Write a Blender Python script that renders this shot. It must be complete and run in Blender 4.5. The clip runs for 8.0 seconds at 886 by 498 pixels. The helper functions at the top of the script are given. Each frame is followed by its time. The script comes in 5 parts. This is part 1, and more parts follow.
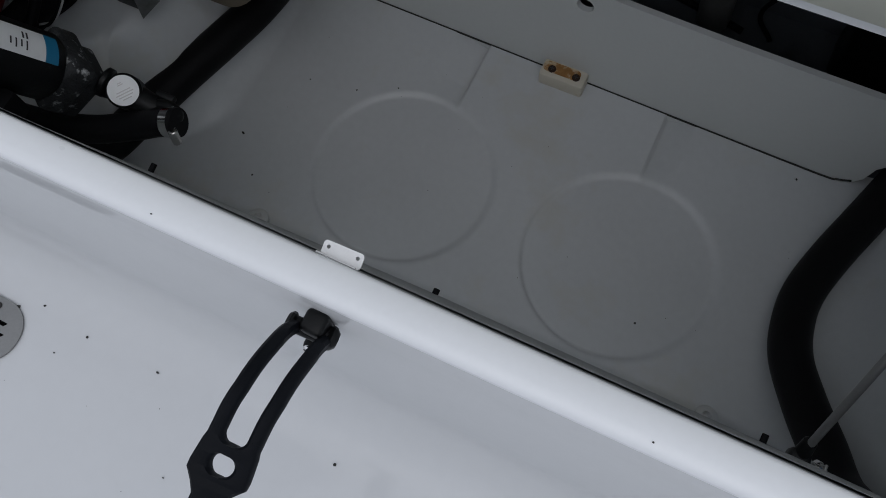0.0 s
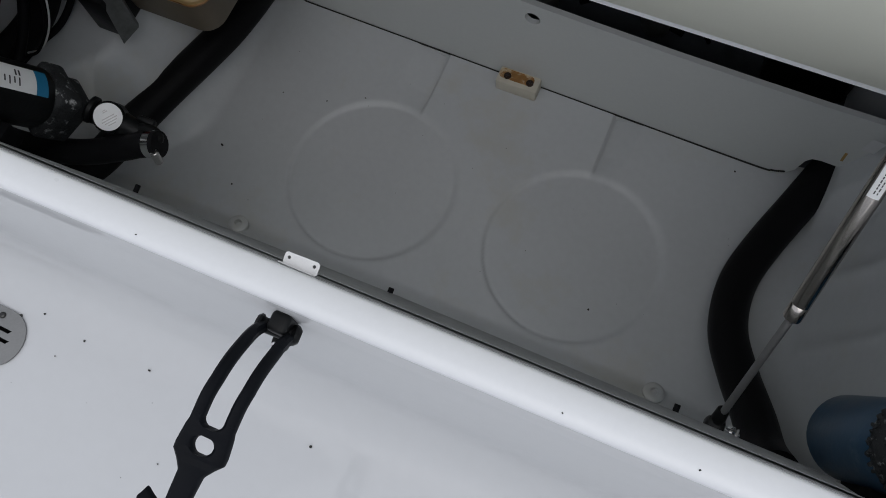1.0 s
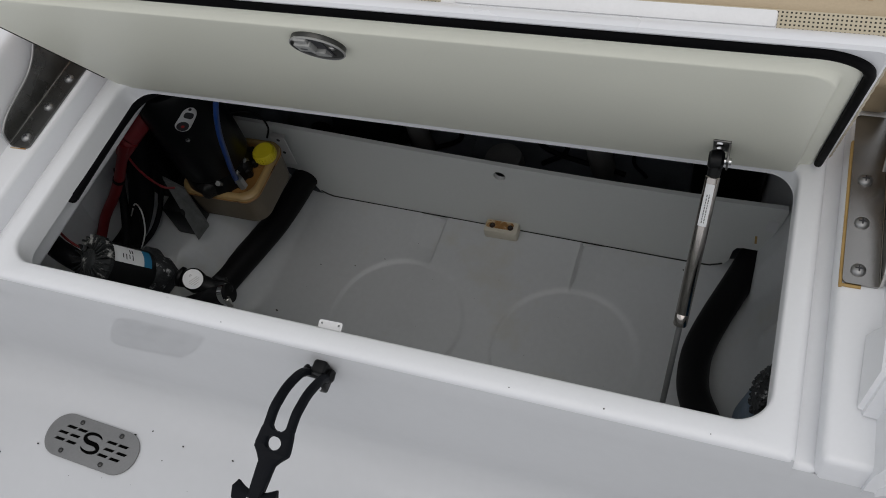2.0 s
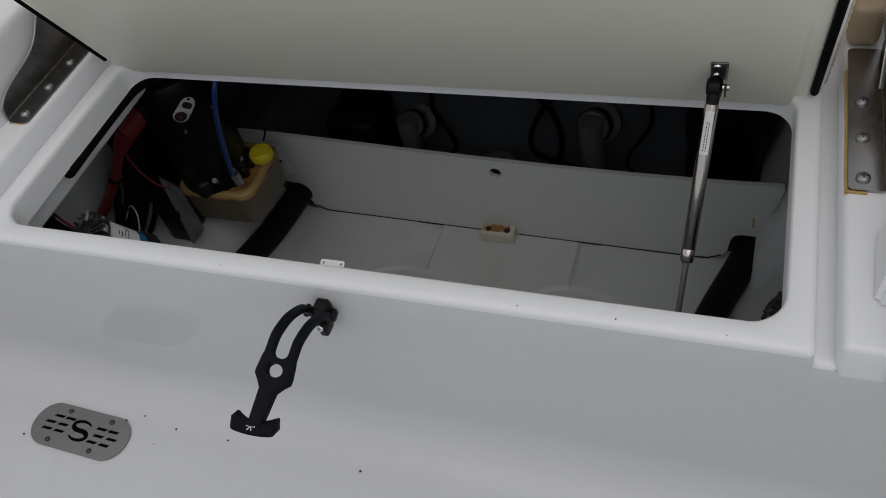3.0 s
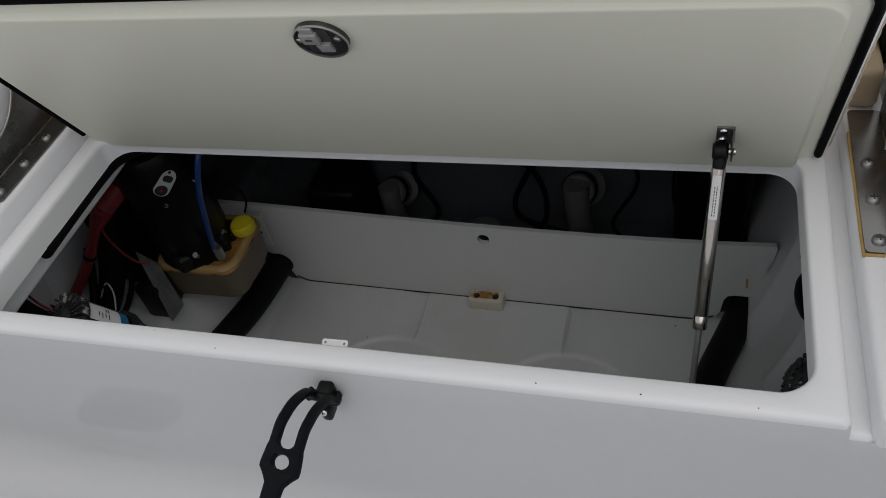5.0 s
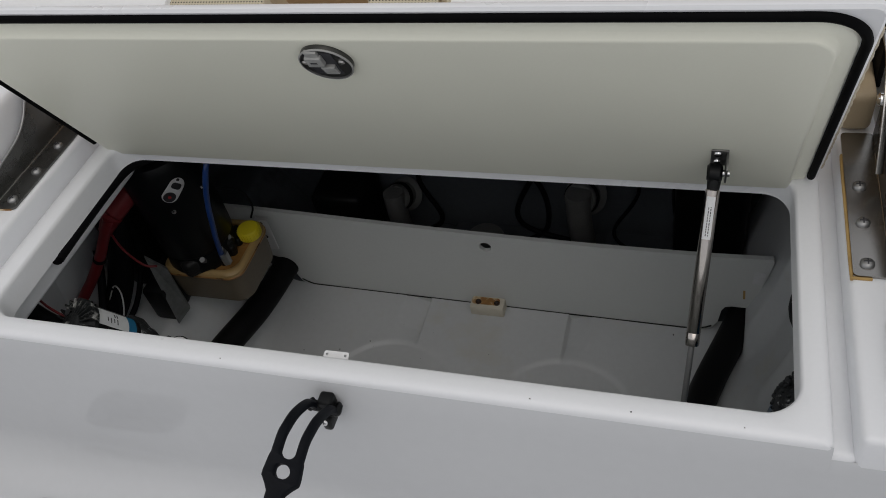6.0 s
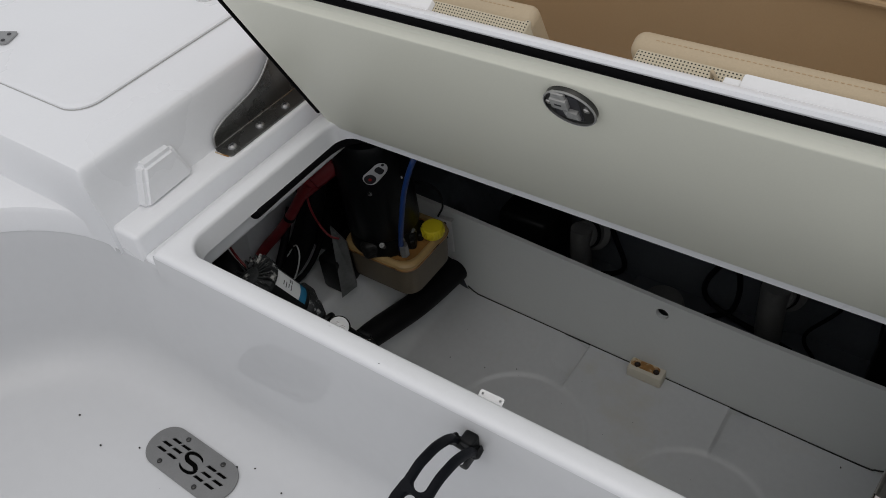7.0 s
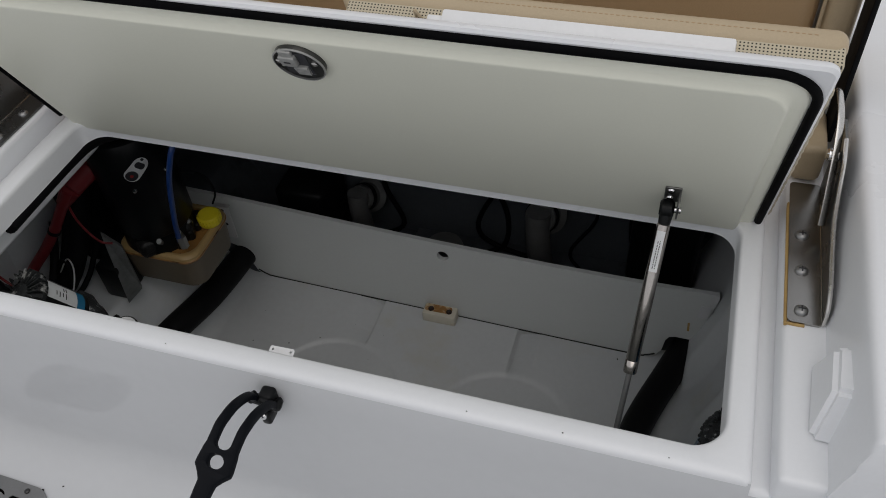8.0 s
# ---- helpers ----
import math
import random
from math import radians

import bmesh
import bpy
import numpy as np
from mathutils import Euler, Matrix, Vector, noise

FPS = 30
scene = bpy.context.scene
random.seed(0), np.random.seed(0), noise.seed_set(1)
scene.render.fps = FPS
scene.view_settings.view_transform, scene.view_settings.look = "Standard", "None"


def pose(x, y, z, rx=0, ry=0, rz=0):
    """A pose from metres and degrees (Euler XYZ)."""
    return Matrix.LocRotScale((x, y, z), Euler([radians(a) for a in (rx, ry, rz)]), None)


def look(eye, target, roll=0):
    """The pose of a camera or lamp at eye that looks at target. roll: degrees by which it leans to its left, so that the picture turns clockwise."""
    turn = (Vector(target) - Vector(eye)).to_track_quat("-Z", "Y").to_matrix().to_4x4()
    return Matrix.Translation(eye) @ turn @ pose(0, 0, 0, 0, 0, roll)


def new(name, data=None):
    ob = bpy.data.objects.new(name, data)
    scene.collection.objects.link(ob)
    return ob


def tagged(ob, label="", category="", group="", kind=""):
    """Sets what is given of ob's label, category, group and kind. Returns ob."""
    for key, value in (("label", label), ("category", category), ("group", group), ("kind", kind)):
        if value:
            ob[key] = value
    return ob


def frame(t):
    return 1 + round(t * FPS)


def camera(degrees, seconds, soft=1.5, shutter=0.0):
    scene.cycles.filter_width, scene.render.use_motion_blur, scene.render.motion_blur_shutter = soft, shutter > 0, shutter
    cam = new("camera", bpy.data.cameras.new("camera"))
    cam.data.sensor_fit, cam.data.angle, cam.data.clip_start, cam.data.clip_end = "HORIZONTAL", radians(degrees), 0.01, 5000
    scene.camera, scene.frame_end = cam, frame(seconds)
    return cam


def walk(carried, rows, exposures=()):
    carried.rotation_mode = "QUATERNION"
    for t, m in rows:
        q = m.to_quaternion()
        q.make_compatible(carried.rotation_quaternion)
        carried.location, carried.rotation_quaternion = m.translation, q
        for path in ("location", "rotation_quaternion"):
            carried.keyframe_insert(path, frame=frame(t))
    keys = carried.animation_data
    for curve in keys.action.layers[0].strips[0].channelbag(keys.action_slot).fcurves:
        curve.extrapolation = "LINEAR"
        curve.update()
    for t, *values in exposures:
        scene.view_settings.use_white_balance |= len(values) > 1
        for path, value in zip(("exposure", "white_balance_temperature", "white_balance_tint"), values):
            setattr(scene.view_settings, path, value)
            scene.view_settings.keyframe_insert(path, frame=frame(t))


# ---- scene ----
cam = camera(56.9, 8.0, soft=0.95)
PATH = [
    (0, (0.179, -0.037, 1.109), (-0.209, 0.538, -0.766), -9.0),
    (0.5, (0.195, -0.018, 1.133), (-0.171, 0.55, -0.749), -7.6),
    (1, (0.23, -0.036, 1.204), (-0.133, 0.522, -0.682), -10.1),
    (1.2, (0.271, -0.052, 1.266), (-0.108, 0.505, -0.618), -14.6),
    (1.5, (0.36, -0.092, 1.376), (-0.091, 0.539, -0.468), -20.7),
    (1.7, (0.416, -0.159, 1.432), (-0.158, 0.611, -0.323), -21.7),
    (2.8, (0.448, -0.425, 1.323), (-0.202, 0.716, -0.187), -16.0),
    (3, (0.443, -0.421, 1.302), (-0.193, 0.73, -0.205), -15.8),
    (3.5, (0.422, -0.419, 1.307), (-0.199, 0.758, -0.186), -15.5),
    (4, (0.393, -0.42, 1.3), (-0.207, 0.822, -0.148), -14.6),
    (4.5, (0.372, -0.408, 1.283), (-0.207, 0.878, -0.135), -13.7),
    (5.8, (0.397, -0.398, 1.323), (-0.148, 0.881, -0.115), -13.4),
    (6, (0.394, -0.396, 1.329), (-0.181, 0.875, -0.104), -13.3),
    (6.2, (0.384, -0.382, 1.345), (-0.271, 0.865, -0.075), -11.9),
    (6.5, (0.367, -0.373, 1.353), (-0.396, 0.831, -0.05), -10.0),
    (6.8, (0.343, -0.356, 1.352), (-0.54, 0.776, -0.041), -8.5),
    (7, (0.331, -0.352, 1.344), (-0.586, 0.763, -0.04), -7.6),
    (7.2, (0.333, -0.352, 1.348), (-0.581, 0.764, -0.037), -7.0),
    (7.5, (0.35, -0.359, 1.346), (-0.467, 0.81, -0.056), -5.3),
    (7.8, (0.388, -0.384, 1.348), (-0.212, 0.876, -0.085), -4.8),
    (8, (0.408, -0.398, 1.347), (-0.082, 0.901, -0.092), -5.1),
]
walk(cam, [(t, look(eye, target, roll)) for t, eye, target, roll in PATH],
     [(0.0, -0.12, 6060, 10), (0.5, 0.03, 6140, 10), (1.0, 0.11, 6230, 10), (1.5, 0.13, 6350, 10), (1.7, 0.1, 6450, 10), (3.0, -0.28, 6550, 10), (4.5, -0.25, 6600, 10), (6.0, -0.1, 6600, 10), (7.0, -0.05, 6550, 10), (8.0, -0.12, 6550, 10)])

# ---- world and light: a bright overcast sky ----
world = bpy.data.worlds.new("world")
scene.world = world
world.use_nodes = True
wn, wl = world.node_tree.nodes, world.node_tree.links
sky = wn.new("ShaderNodeTexSky")
sky.sky_type, sky.sun_disc = "NISHITA", False
sky.sun_elevation, sky.sun_rotation = radians(66), radians(153)
sky.air_density, sky.dust_density = 1.0, 4.0
cloud = wn.new("ShaderNodeMix")
cloud.data_type = "RGBA"
cloud.inputs["Factor"].default_value = 0.82
cloud.inputs["B"].default_value = (8.6, 8.7, 8.9, 1)
wl.new(sky.outputs[0], cloud.inputs["A"])
wl.new(cloud.outputs["Result"], wn["Background"].inputs["Color"])
wn["Background"].inputs["Strength"].default_value = 0.085
sun = new("sun", bpy.data.lights.new("sun", "SUN"))
sun.data.energy, sun.data.angle, sun.data.color = 0.5, radians(60), (1.0, 0.97, 0.93)
sun.matrix_world = look((0.5, -0.8, 3.0), (0, 0.2, 0.5))


# ---- materials ----
def material(name, base, rough=0.5, metal=0.0, vary=0.06, scale=8.0, fine=120.0, bump=0.02, coat=0.0,
             stain=None, stain_scale=5.0, stain_at=0.6, gloss=0.5):
    m = bpy.data.materials.new(name)
    m.use_nodes = True
    n, l = m.node_tree.nodes, m.node_tree.links
    b = n["Principled BSDF"]
    b.inputs["Metallic"].default_value = metal
    b.inputs["Specular IOR Level"].default_value = gloss
    b.inputs["Coat Weight"].default_value = coat
    b.inputs["Coat Roughness"].default_value = 0.08
    co = n.new("ShaderNodeTexCoord")
    big = n.new("ShaderNodeTexNoise")
    big.inputs["Scale"].default_value, big.inputs["Detail"].default_value = scale, 6
    small = n.new("ShaderNodeTexNoise")
    small.inputs["Scale"].default_value, small.inputs["Detail"].default_value = fine, 4
    for t in (big, small):
        l.new(co.outputs["Object"], t.inputs["Vector"])
    ramp = n.new("ShaderNodeValToRGB")
    ramp.color_ramp.elements[0].position, ramp.color_ramp.elements[1].position = 0.3, 0.7
    ramp.color_ramp.elements[0].color = (*[c * (1 - vary) for c in base], 1)
    ramp.color_ramp.elements[1].color = (*[min(1, c * (1 + vary * 0.5)) for c in base], 1)
    mix = n.new("ShaderNodeMath")
    mix.operation = "MULTIPLY_ADD"
    mix.inputs[1].default_value, mix.inputs[2].default_value = 0.35, 0.0
    l.new(small.outputs["Fac"], mix.inputs[0])
    add = n.new("ShaderNodeMath")
    add.operation = "MULTIPLY_ADD"
    add.inputs[1].default_value = 0.65
    l.new(big.outputs["Fac"], add.inputs[0])
    l.new(mix.outputs[0], add.inputs[2])
    l.new(add.outputs[0], ramp.inputs["Fac"])
    color = ramp.outputs["Color"]
    if stain:
        spot = n.new("ShaderNodeTexNoise")
        spot.inputs["Scale"].default_value, spot.inputs["Detail"].default_value = stain_scale, 8
        spot.inputs["Roughness"].default_value = 0.65
        l.new(co.outputs["Object"], spot.inputs["Vector"])
        cut = n.new("ShaderNodeValToRGB")
        cut.color_ramp.elements[0].position, cut.color_ramp.elements[1].position = stain_at, min(1, stain_at + 0.12)
        l.new(spot.outputs["Fac"], cut.inputs["Fac"])
        mx = n.new("ShaderNodeMix")
        mx.data_type = "RGBA"
        mx.inputs["B"].default_value = (*stain, 1)
        l.new(cut.outputs["Color"], mx.inputs["Factor"])
        l.new(color, mx.inputs["A"])
        color = mx.outputs["Result"]
    l.new(color, b.inputs["Base Color"])
    rr = n.new("ShaderNodeMapRange")
    rr.inputs["To Min"].default_value, rr.inputs["To Max"].default_value = max(0.02, rough * 0.8), min(1, rough * 1.25)
    l.new(big.outputs["Fac"], rr.inputs["Value"])
    l.new(rr.outputs["Result"], b.inputs["Roughness"])
    if bump:
        bp = n.new("ShaderNodeBump")
        bp.inputs["Strength"].default_value, bp.inputs["Distance"].default_value = min(1, bump * 5), 0.002
        l.new(small.outputs["Fac"], bp.inputs["Height"])
        l.new(bp.outputs["Normal"], b.inputs["Normal"])
    return m


def weave(name, light, dark, scale):
    """An open woven mesh: small dark holes in rows."""
    m = bpy.data.materials.new(name)
    m.use_nodes = True
    n, l = m.node_tree.nodes, m.node_tree.links
    b = n["Principled BSDF"]
    b.inputs["Roughness"].default_value = 0.8
    co = n.new("ShaderNodeTexCoord")
    sep = n.new("ShaderNodeSeparateXYZ")
    l.new(co.outputs["Object"], sep.inputs[0])
    def waves(socket):
        k = n.new("ShaderNodeMath")
        k.operation = "MULTIPLY"
        k.inputs[1].default_value = scale
        l.new(socket, k.inputs[0])
        s = n.new("ShaderNodeMath")
        s.operation = "SINE"
        l.new(k.outputs[0], s.inputs[0])
        return s.outputs[0]
    both = n.new("ShaderNodeMath")
    both.operation = "ADD"
    l.new(sep.outputs["Y"], both.inputs[0])
    l.new(sep.outputs["Z"], both.inputs[1])
    vor = n.new("ShaderNodeMath")
    vor.operation = "MINIMUM"
    l.new(waves(sep.outputs["X"]), vor.inputs[0])
    l.new(waves(both.outputs[0]), vor.inputs[1])
    ramp = n.new("ShaderNodeValToRGB")
    ramp.color_ramp.elements[0].position, ramp.color_ramp.elements[1].position = 0.05, 0.3
    ramp.color_ramp.elements[0].color, ramp.color_ramp.elements[1].color = (*light, 1), (*dark, 1)
    l.new(vor.outputs[0], ramp.inputs["Fac"])
    l.new(ramp.outputs["Color"], b.inputs["Base Color"])
    return m


# the rim's white gelcoat again, greyed to hold the shade on front and floor
GEL = material("shaded_white_gelcoat", (0.62, 0.63, 0.645), 0.045, vary=0.03, scale=3, fine=60, bump=0.003, gloss=0.30,
               stain=(0.53, 0.53, 0.52), stain_scale=9, stain_at=0.72)
GEL_RIM = material("white_gelcoat_rim", (0.80, 0.81, 0.83), 0.28, vary=0.03, scale=4, fine=200, bump=0.006,
                   stain=(0.68, 0.67, 0.63), stain_scale=14, stain_at=0.70)
GEL_IN = material("grey_locker_gelcoat", (0.615, 0.633, 0.645), 0.38, vary=0.07, scale=4, fine=90, bump=0.006,
                  stain=(0.578, 0.576, 0.538), stain_scale=3.2, stain_at=0.52)
RAW = material("raw_laminate", (0.44, 0.45, 0.46), 0.7, vary=0.2, scale=20, fine=150, bump=0.04)
BAFFLE = material("baffle_paint", (0.68, 0.70, 0.69), 0.4, vary=0.04, scale=5, fine=150, bump=0.006,
                  stain=(0.54, 0.53, 0.47), stain_scale=6, stain_at=0.66)
CREAM = material("cream_gelcoat", (0.79, 0.79, 0.685), 0.42, vary=0.025, scale=6, fine=260, bump=0.008,
                 stain=(0.74, 0.725, 0.60), stain_scale=3.5, stain_at=0.66)
RUBBER = material("black_rubber", (0.005, 0.005, 0.006), 0.55, vary=0.25, scale=30, fine=300, bump=0.03, gloss=0.09)
GASKET = material("black_gasket", (0.003, 0.003, 0.0035), 0.6, vary=0.25, scale=30, fine=300, bump=0.02, gloss=0.04)
VOID = material("black_sump", (0.003, 0.003, 0.003), 0.9, vary=0.2, gloss=0.02)
GRATE = material("brushed_grate", (0.27, 0.27, 0.268), 0.4, metal=0.85, vary=0.12, scale=20, fine=300, bump=0.02)
STRAP = material("strap_rubber", (0.0062, 0.0072, 0.0098), 0.45, vary=0.2, scale=40, fine=400, bump=0.02, gloss=0.08)
HOSE = material("black_hose", (0.006, 0.006, 0.007), 0.5, vary=0.3, scale=14, fine=200, bump=0.03,
                stain=(0.05, 0.05, 0.05), stain_scale=40, stain_at=0.72, gloss=0.14)
PLASTIC = material("black_plastic", (0.006, 0.0065, 0.007), 0.38, vary=0.3, scale=20, fine=220, bump=0.03,
                   stain=(0.05, 0.05, 0.048), stain_scale=45, stain_at=0.68, gloss=0.2)
CRUST = material("corroded_black", (0.03, 0.032, 0.034), 0.6, vary=0.5, scale=60, fine=300, bump=0.15,
                 stain=(0.45, 0.46, 0.46), stain_scale=70, stain_at=0.57, gloss=0.2)
SALT = material("salt_crust", (0.022, 0.024, 0.025), 0.55, vary=0.5, scale=60, fine=300, bump=0.15, stain=(0.50, 0.50, 0.48), stain_scale=44, stain_at=0.56, gloss=0.2)
STEEL = material("stainless", (0.64, 0.625, 0.60), 0.26, metal=1.0, vary=0.12, scale=14, fine=300, bump=0.015)
POLISHED = material("polished_tube", (0.50, 0.465, 0.435), 0.13, metal=1.0, vary=0.12, scale=20, fine=300, bump=0.004)
MOTOR = material("black_enamel", (0.0035, 0.004, 0.0045), 0.33, vary=0.3, scale=20, fine=220, bump=0.02, stain=(0.03, 0.03, 0.03), stain_scale=45, stain_at=0.72, gloss=0.13)
HINGE = material("hinge_stainless", (0.36, 0.352, 0.34), 0.24, metal=1.0, vary=0.15, scale=14, fine=300, bump=0.006)
STEEL_DULL = material("dull_stainless", (0.36, 0.36, 0.36), 0.42, metal=0.9, vary=0.12, scale=20, fine=300, bump=0.02)
DARK_STEEL = material("dark_stainless", (0.16, 0.16, 0.155), 0.27, metal=0.8, vary=0.2, scale=20, fine=300, bump=0.03)
CHROME = material("chrome", (0.75, 0.75, 0.75), 0.1, metal=1.0, vary=0.03, bump=0)
ALU = material("white_bracket", (0.72, 0.72, 0.72), 0.35, metal=0.3, vary=0.06, fine=300)
LATCH = material("latch_steel", (0.075, 0.075, 0.072), 0.30, metal=0.8, vary=0.2, scale=30, fine=300, bump=0.01)
SATIN = material("satin_steel", (0.36, 0.36, 0.35), 0.5, metal=0.3, vary=0.15, scale=40, fine=300, bump=0.02)
GALV = material("galvanised_plate", (0.23, 0.24, 0.24), 0.5, metal=0.6, vary=0.35, scale=25, fine=150, bump=0.03)
AMBER = material("amber_plastic", (0.31, 0.155, 0.045), 0.4, vary=0.3, scale=16, fine=150, bump=0.02,
                 stain=(0.05, 0.022, 0.008), stain_scale=26, stain_at=0.52)
TANK = material("tank_plastic", (0.13, 0.107, 0.075), 0.45, vary=0.15, scale=12, fine=150, bump=0.02,
                stain=(0.12, 0.095, 0.06), stain_scale=18, stain_at=0.62)
TANK_RIM = material("pale_amber_rim", (0.37, 0.25, 0.105), 0.42, vary=0.2, scale=16, fine=150, bump=0.02, stain=(0.26, 0.13, 0.04), stain_scale=24, stain_at=0.60)
VALVE = material("dirty_valve_block", (0.008, 0.008, 0.008), 0.45, vary=0.5, scale=50, fine=300, bump=0.12, stain=(0.07, 0.055, 0.03), stain_scale=70, stain_at=0.62, gloss=0.25)
YELLOW = material("yellow_plastic", (0.62, 0.52, 0.02), 0.4, vary=0.08, scale=30)
BLUE = material("blue_tube", (0.007, 0.034, 0.15), 0.35, vary=0.15, scale=30)
RED = material("red_cable", (0.17, 0.010, 0.014), 0.45, vary=0.15, scale=30)
LABEL = material("white_label", (0.70, 0.71, 0.72), 0.4, vary=0.05, scale=30)
LABEL_BLUE = material("blue_label", (0.02, 0.16, 0.30), 0.4, vary=0.08, scale=30)
INK = material("ink", (0.03, 0.03, 0.035), 0.5, vary=0.1)
INK_RED = material("red_ink", (0.45, 0.03, 0.03), 0.5, vary=0.1)
BLUE_CAN = material("blue_canister", (0.018, 0.07, 0.14), 0.3, vary=0.25, scale=20,
                    stain=(0.10, 0.15, 0.19), stain_scale=30, stain_at=0.62)
VINYL = material("tan_vinyl", (0.46, 0.365, 0.24), 0.48, vary=0.09, scale=9, fine=420, bump=0.035)
VINYL_DK = material("brown_vinyl", (0.41, 0.28, 0.155), 0.5, vary=0.06, scale=5, fine=420, bump=0.03)
MESH = weave("vinyl_mesh", (0.52, 0.46, 0.34), (0.03, 0.026, 0.02), 1750)
FOAM = material("white_strip", (0.80, 0.80, 0.80), 0.6, vary=0.05, scale=20, fine=250, bump=0.03)
SEAL = material("orange_sealant", (0.45, 0.29, 0.10), 0.6, vary=0.25, scale=30, fine=150, bump=0.05)
SEAL_PALE = material("beige_sealant", (0.55, 0.49, 0.37), 0.65, vary=0.25, scale=40, fine=150, bump=0.06)
CLEAT = material("cream_cleat", (0.66, 0.62, 0.52), 0.5, vary=0.08, scale=20, stain=(0.50, 0.36, 0.16), stain_scale=22, stain_at=0.58)
RUST_STAIN = material("rust_stain", (0.40, 0.20, 0.06), 0.75, vary=0.4, scale=50, stain=(0.60, 0.50, 0.34), stain_scale=55, stain_at=0.47)
# dark tone that paints in the gloom behind the board
BILGE_SHADE = material("bilge_shade_tone", (0.085, 0.093, 0.106), 0.6, vary=0.2, scale=6, fine=80, bump=0.02, stain=(0.025, 0.025, 0.025), stain_scale=5, stain_at=0.55)
RUST = material("rusty_screw", (0.035, 0.016, 0.008), 0.8, vary=0.4, scale=60, bump=0.1)
# colours the real flakes and the drawn gap shade under the board
DIRT_AND_GAP = material("dark_debris_and_gap", (0.03, 0.03, 0.028), 0.8, vary=0.3, scale=60)
GREYHOSE = material("pale_fitting", (0.14, 0.14, 0.137), 0.5, vary=0.2, scale=25)


# ---- mesh helpers ----
def part(name, bm, mat, parent=None, label="", smooth=True):
    """Links a bmesh as one mesh object, under a thing where one is given."""
    bmesh.ops.recalc_face_normals(bm, faces=bm.faces)
    me = bpy.data.meshes.new(name)
    bm.to_mesh(me)
    bm.free()
    me.materials.append(mat)
    if smooth:
        me.polygons.foreach_set("use_smooth", [True] * len(me.polygons))
        me.set_sharp_from_angle(angle=radians(38))
    ob = new(name, me)
    if parent:
        ob.parent = parent
    if label:
        tagged(ob, label)
    return ob


def thing(name, label, category, at=(0, 0, 0), group="", kind=""):
    ob = new(name)
    ob.empty_display_size = 0.02
    ob.location = at
    return tagged(ob, label, category, group, kind)


def child(name, bm, mat, parent, label=""):
    """A part whose mesh is given in world places, under a thing that stands at its own base."""
    m = Matrix.Identity(4)
    o = parent
    while o:
        m = o.matrix_basis @ m
        o = o.parent
    bmesh.ops.transform(bm, matrix=m.inverted(), verts=bm.verts)
    return part(name, bm, mat, parent, label)


def join(*bms):
    out = bmesh.new()
    for b in bms:
        me = bpy.data.meshes.new("tmp")
        b.to_mesh(me)
        b.free()
        out.from_mesh(me)
        bpy.data.meshes.remove(me)
    return out


def moved(bm, m):
    bmesh.ops.transform(bm, matrix=m, verts=bm.verts)
    return bm


def block(x0, x1, y0, y1, z0, z1, bevel=0.003, seg=2):
    bm = bmesh.new()
    bmesh.ops.create_cube(bm, size=1)
    bmesh.ops.transform(bm, verts=bm.verts, matrix=Matrix.Translation(((x0 + x1) / 2, (y0 + y1) / 2, (z0 + z1) / 2))
                        @ Matrix.Diagonal((x1 - x0, y1 - y0, z1 - z0, 1)))
    if bevel:
        bmesh.ops.bevel(bm, geom=bm.edges[:], offset=bevel, segments=seg, affect="EDGES", profile=0.5)
    return bm


def toward(a, b):
    """A pose at a whose z axis points to b."""
    return Matrix.Translation(a) @ (Vector(b) - Vector(a)).to_track_quat("Z", "Y").to_matrix().to_4x4()


def turned(profile, seg=32, m=Matrix.Identity(4)):
    """A body of revolution round z from (radius, height) pairs."""
    bm = bmesh.new()
    rings = []
    for r, h in profile:
        if r < 1e-5:
            rings.append([bm.verts.new((0, 0, h))])
        else:
            rings.append([bm.verts.new((r * math.cos(2 * math.pi * i / seg), r * math.sin(2 * math.pi * i / seg), h)) for i in range(seg)])
    for a, b in zip(rings, rings[1:]):
        for i in range(seg):
            j = (i + 1) % seg
            if len(a) == 1 and len(b) == 1:
                continue
            if len(a) == 1:
                bm.faces.new((a[0], b[i], b[j]))
            elif len(b) == 1:
                bm.faces.new((a[i], a[j], b[0]))
            else:
                bm.faces.new((a[i], a[j], b[j], b[i]))
    return moved(bm, m)


def rod(a, b, r, r2=None, seg=24, bevel=0.0):
    a, b = Vector(a), Vector(b)
    h = (b - a).length
    r2 = r if r2 is None else r2
    e = min(bevel, h / 3, r / 2, r2 / 2)
    prof = [(0, 0), (r - e, 0), (r, e), (r2, h - e), (r2 - e, h), (0, h)] if e else [(0, 0), (r, 0), (r2, h), (0, h)]
    return turned(prof, seg, toward(a, b))


def smooth_path(points, steps=8):
    """Catmull-Rom through the points."""
    p = [Vector(q) for q in points]
    p = [2 * p[0] - p[1]] + p + [2 * p[-1] - p[-2]]
    out = []
    for i in range(1, len(p) - 2):
        for k in range(steps):
            t = k / steps
            out.append(0.5 * (2 * p[i] + (p[i + 1] - p[i - 1]) * t + (2 * p[i - 1] - 5 * p[i] + 4 * p[i + 1] - p[i + 2]) * t * t
                              + (3 * p[i] - p[i - 1] - 3 * p[i + 1] + p[i + 2]) * t ** 3))
    return out + [p[-2]]


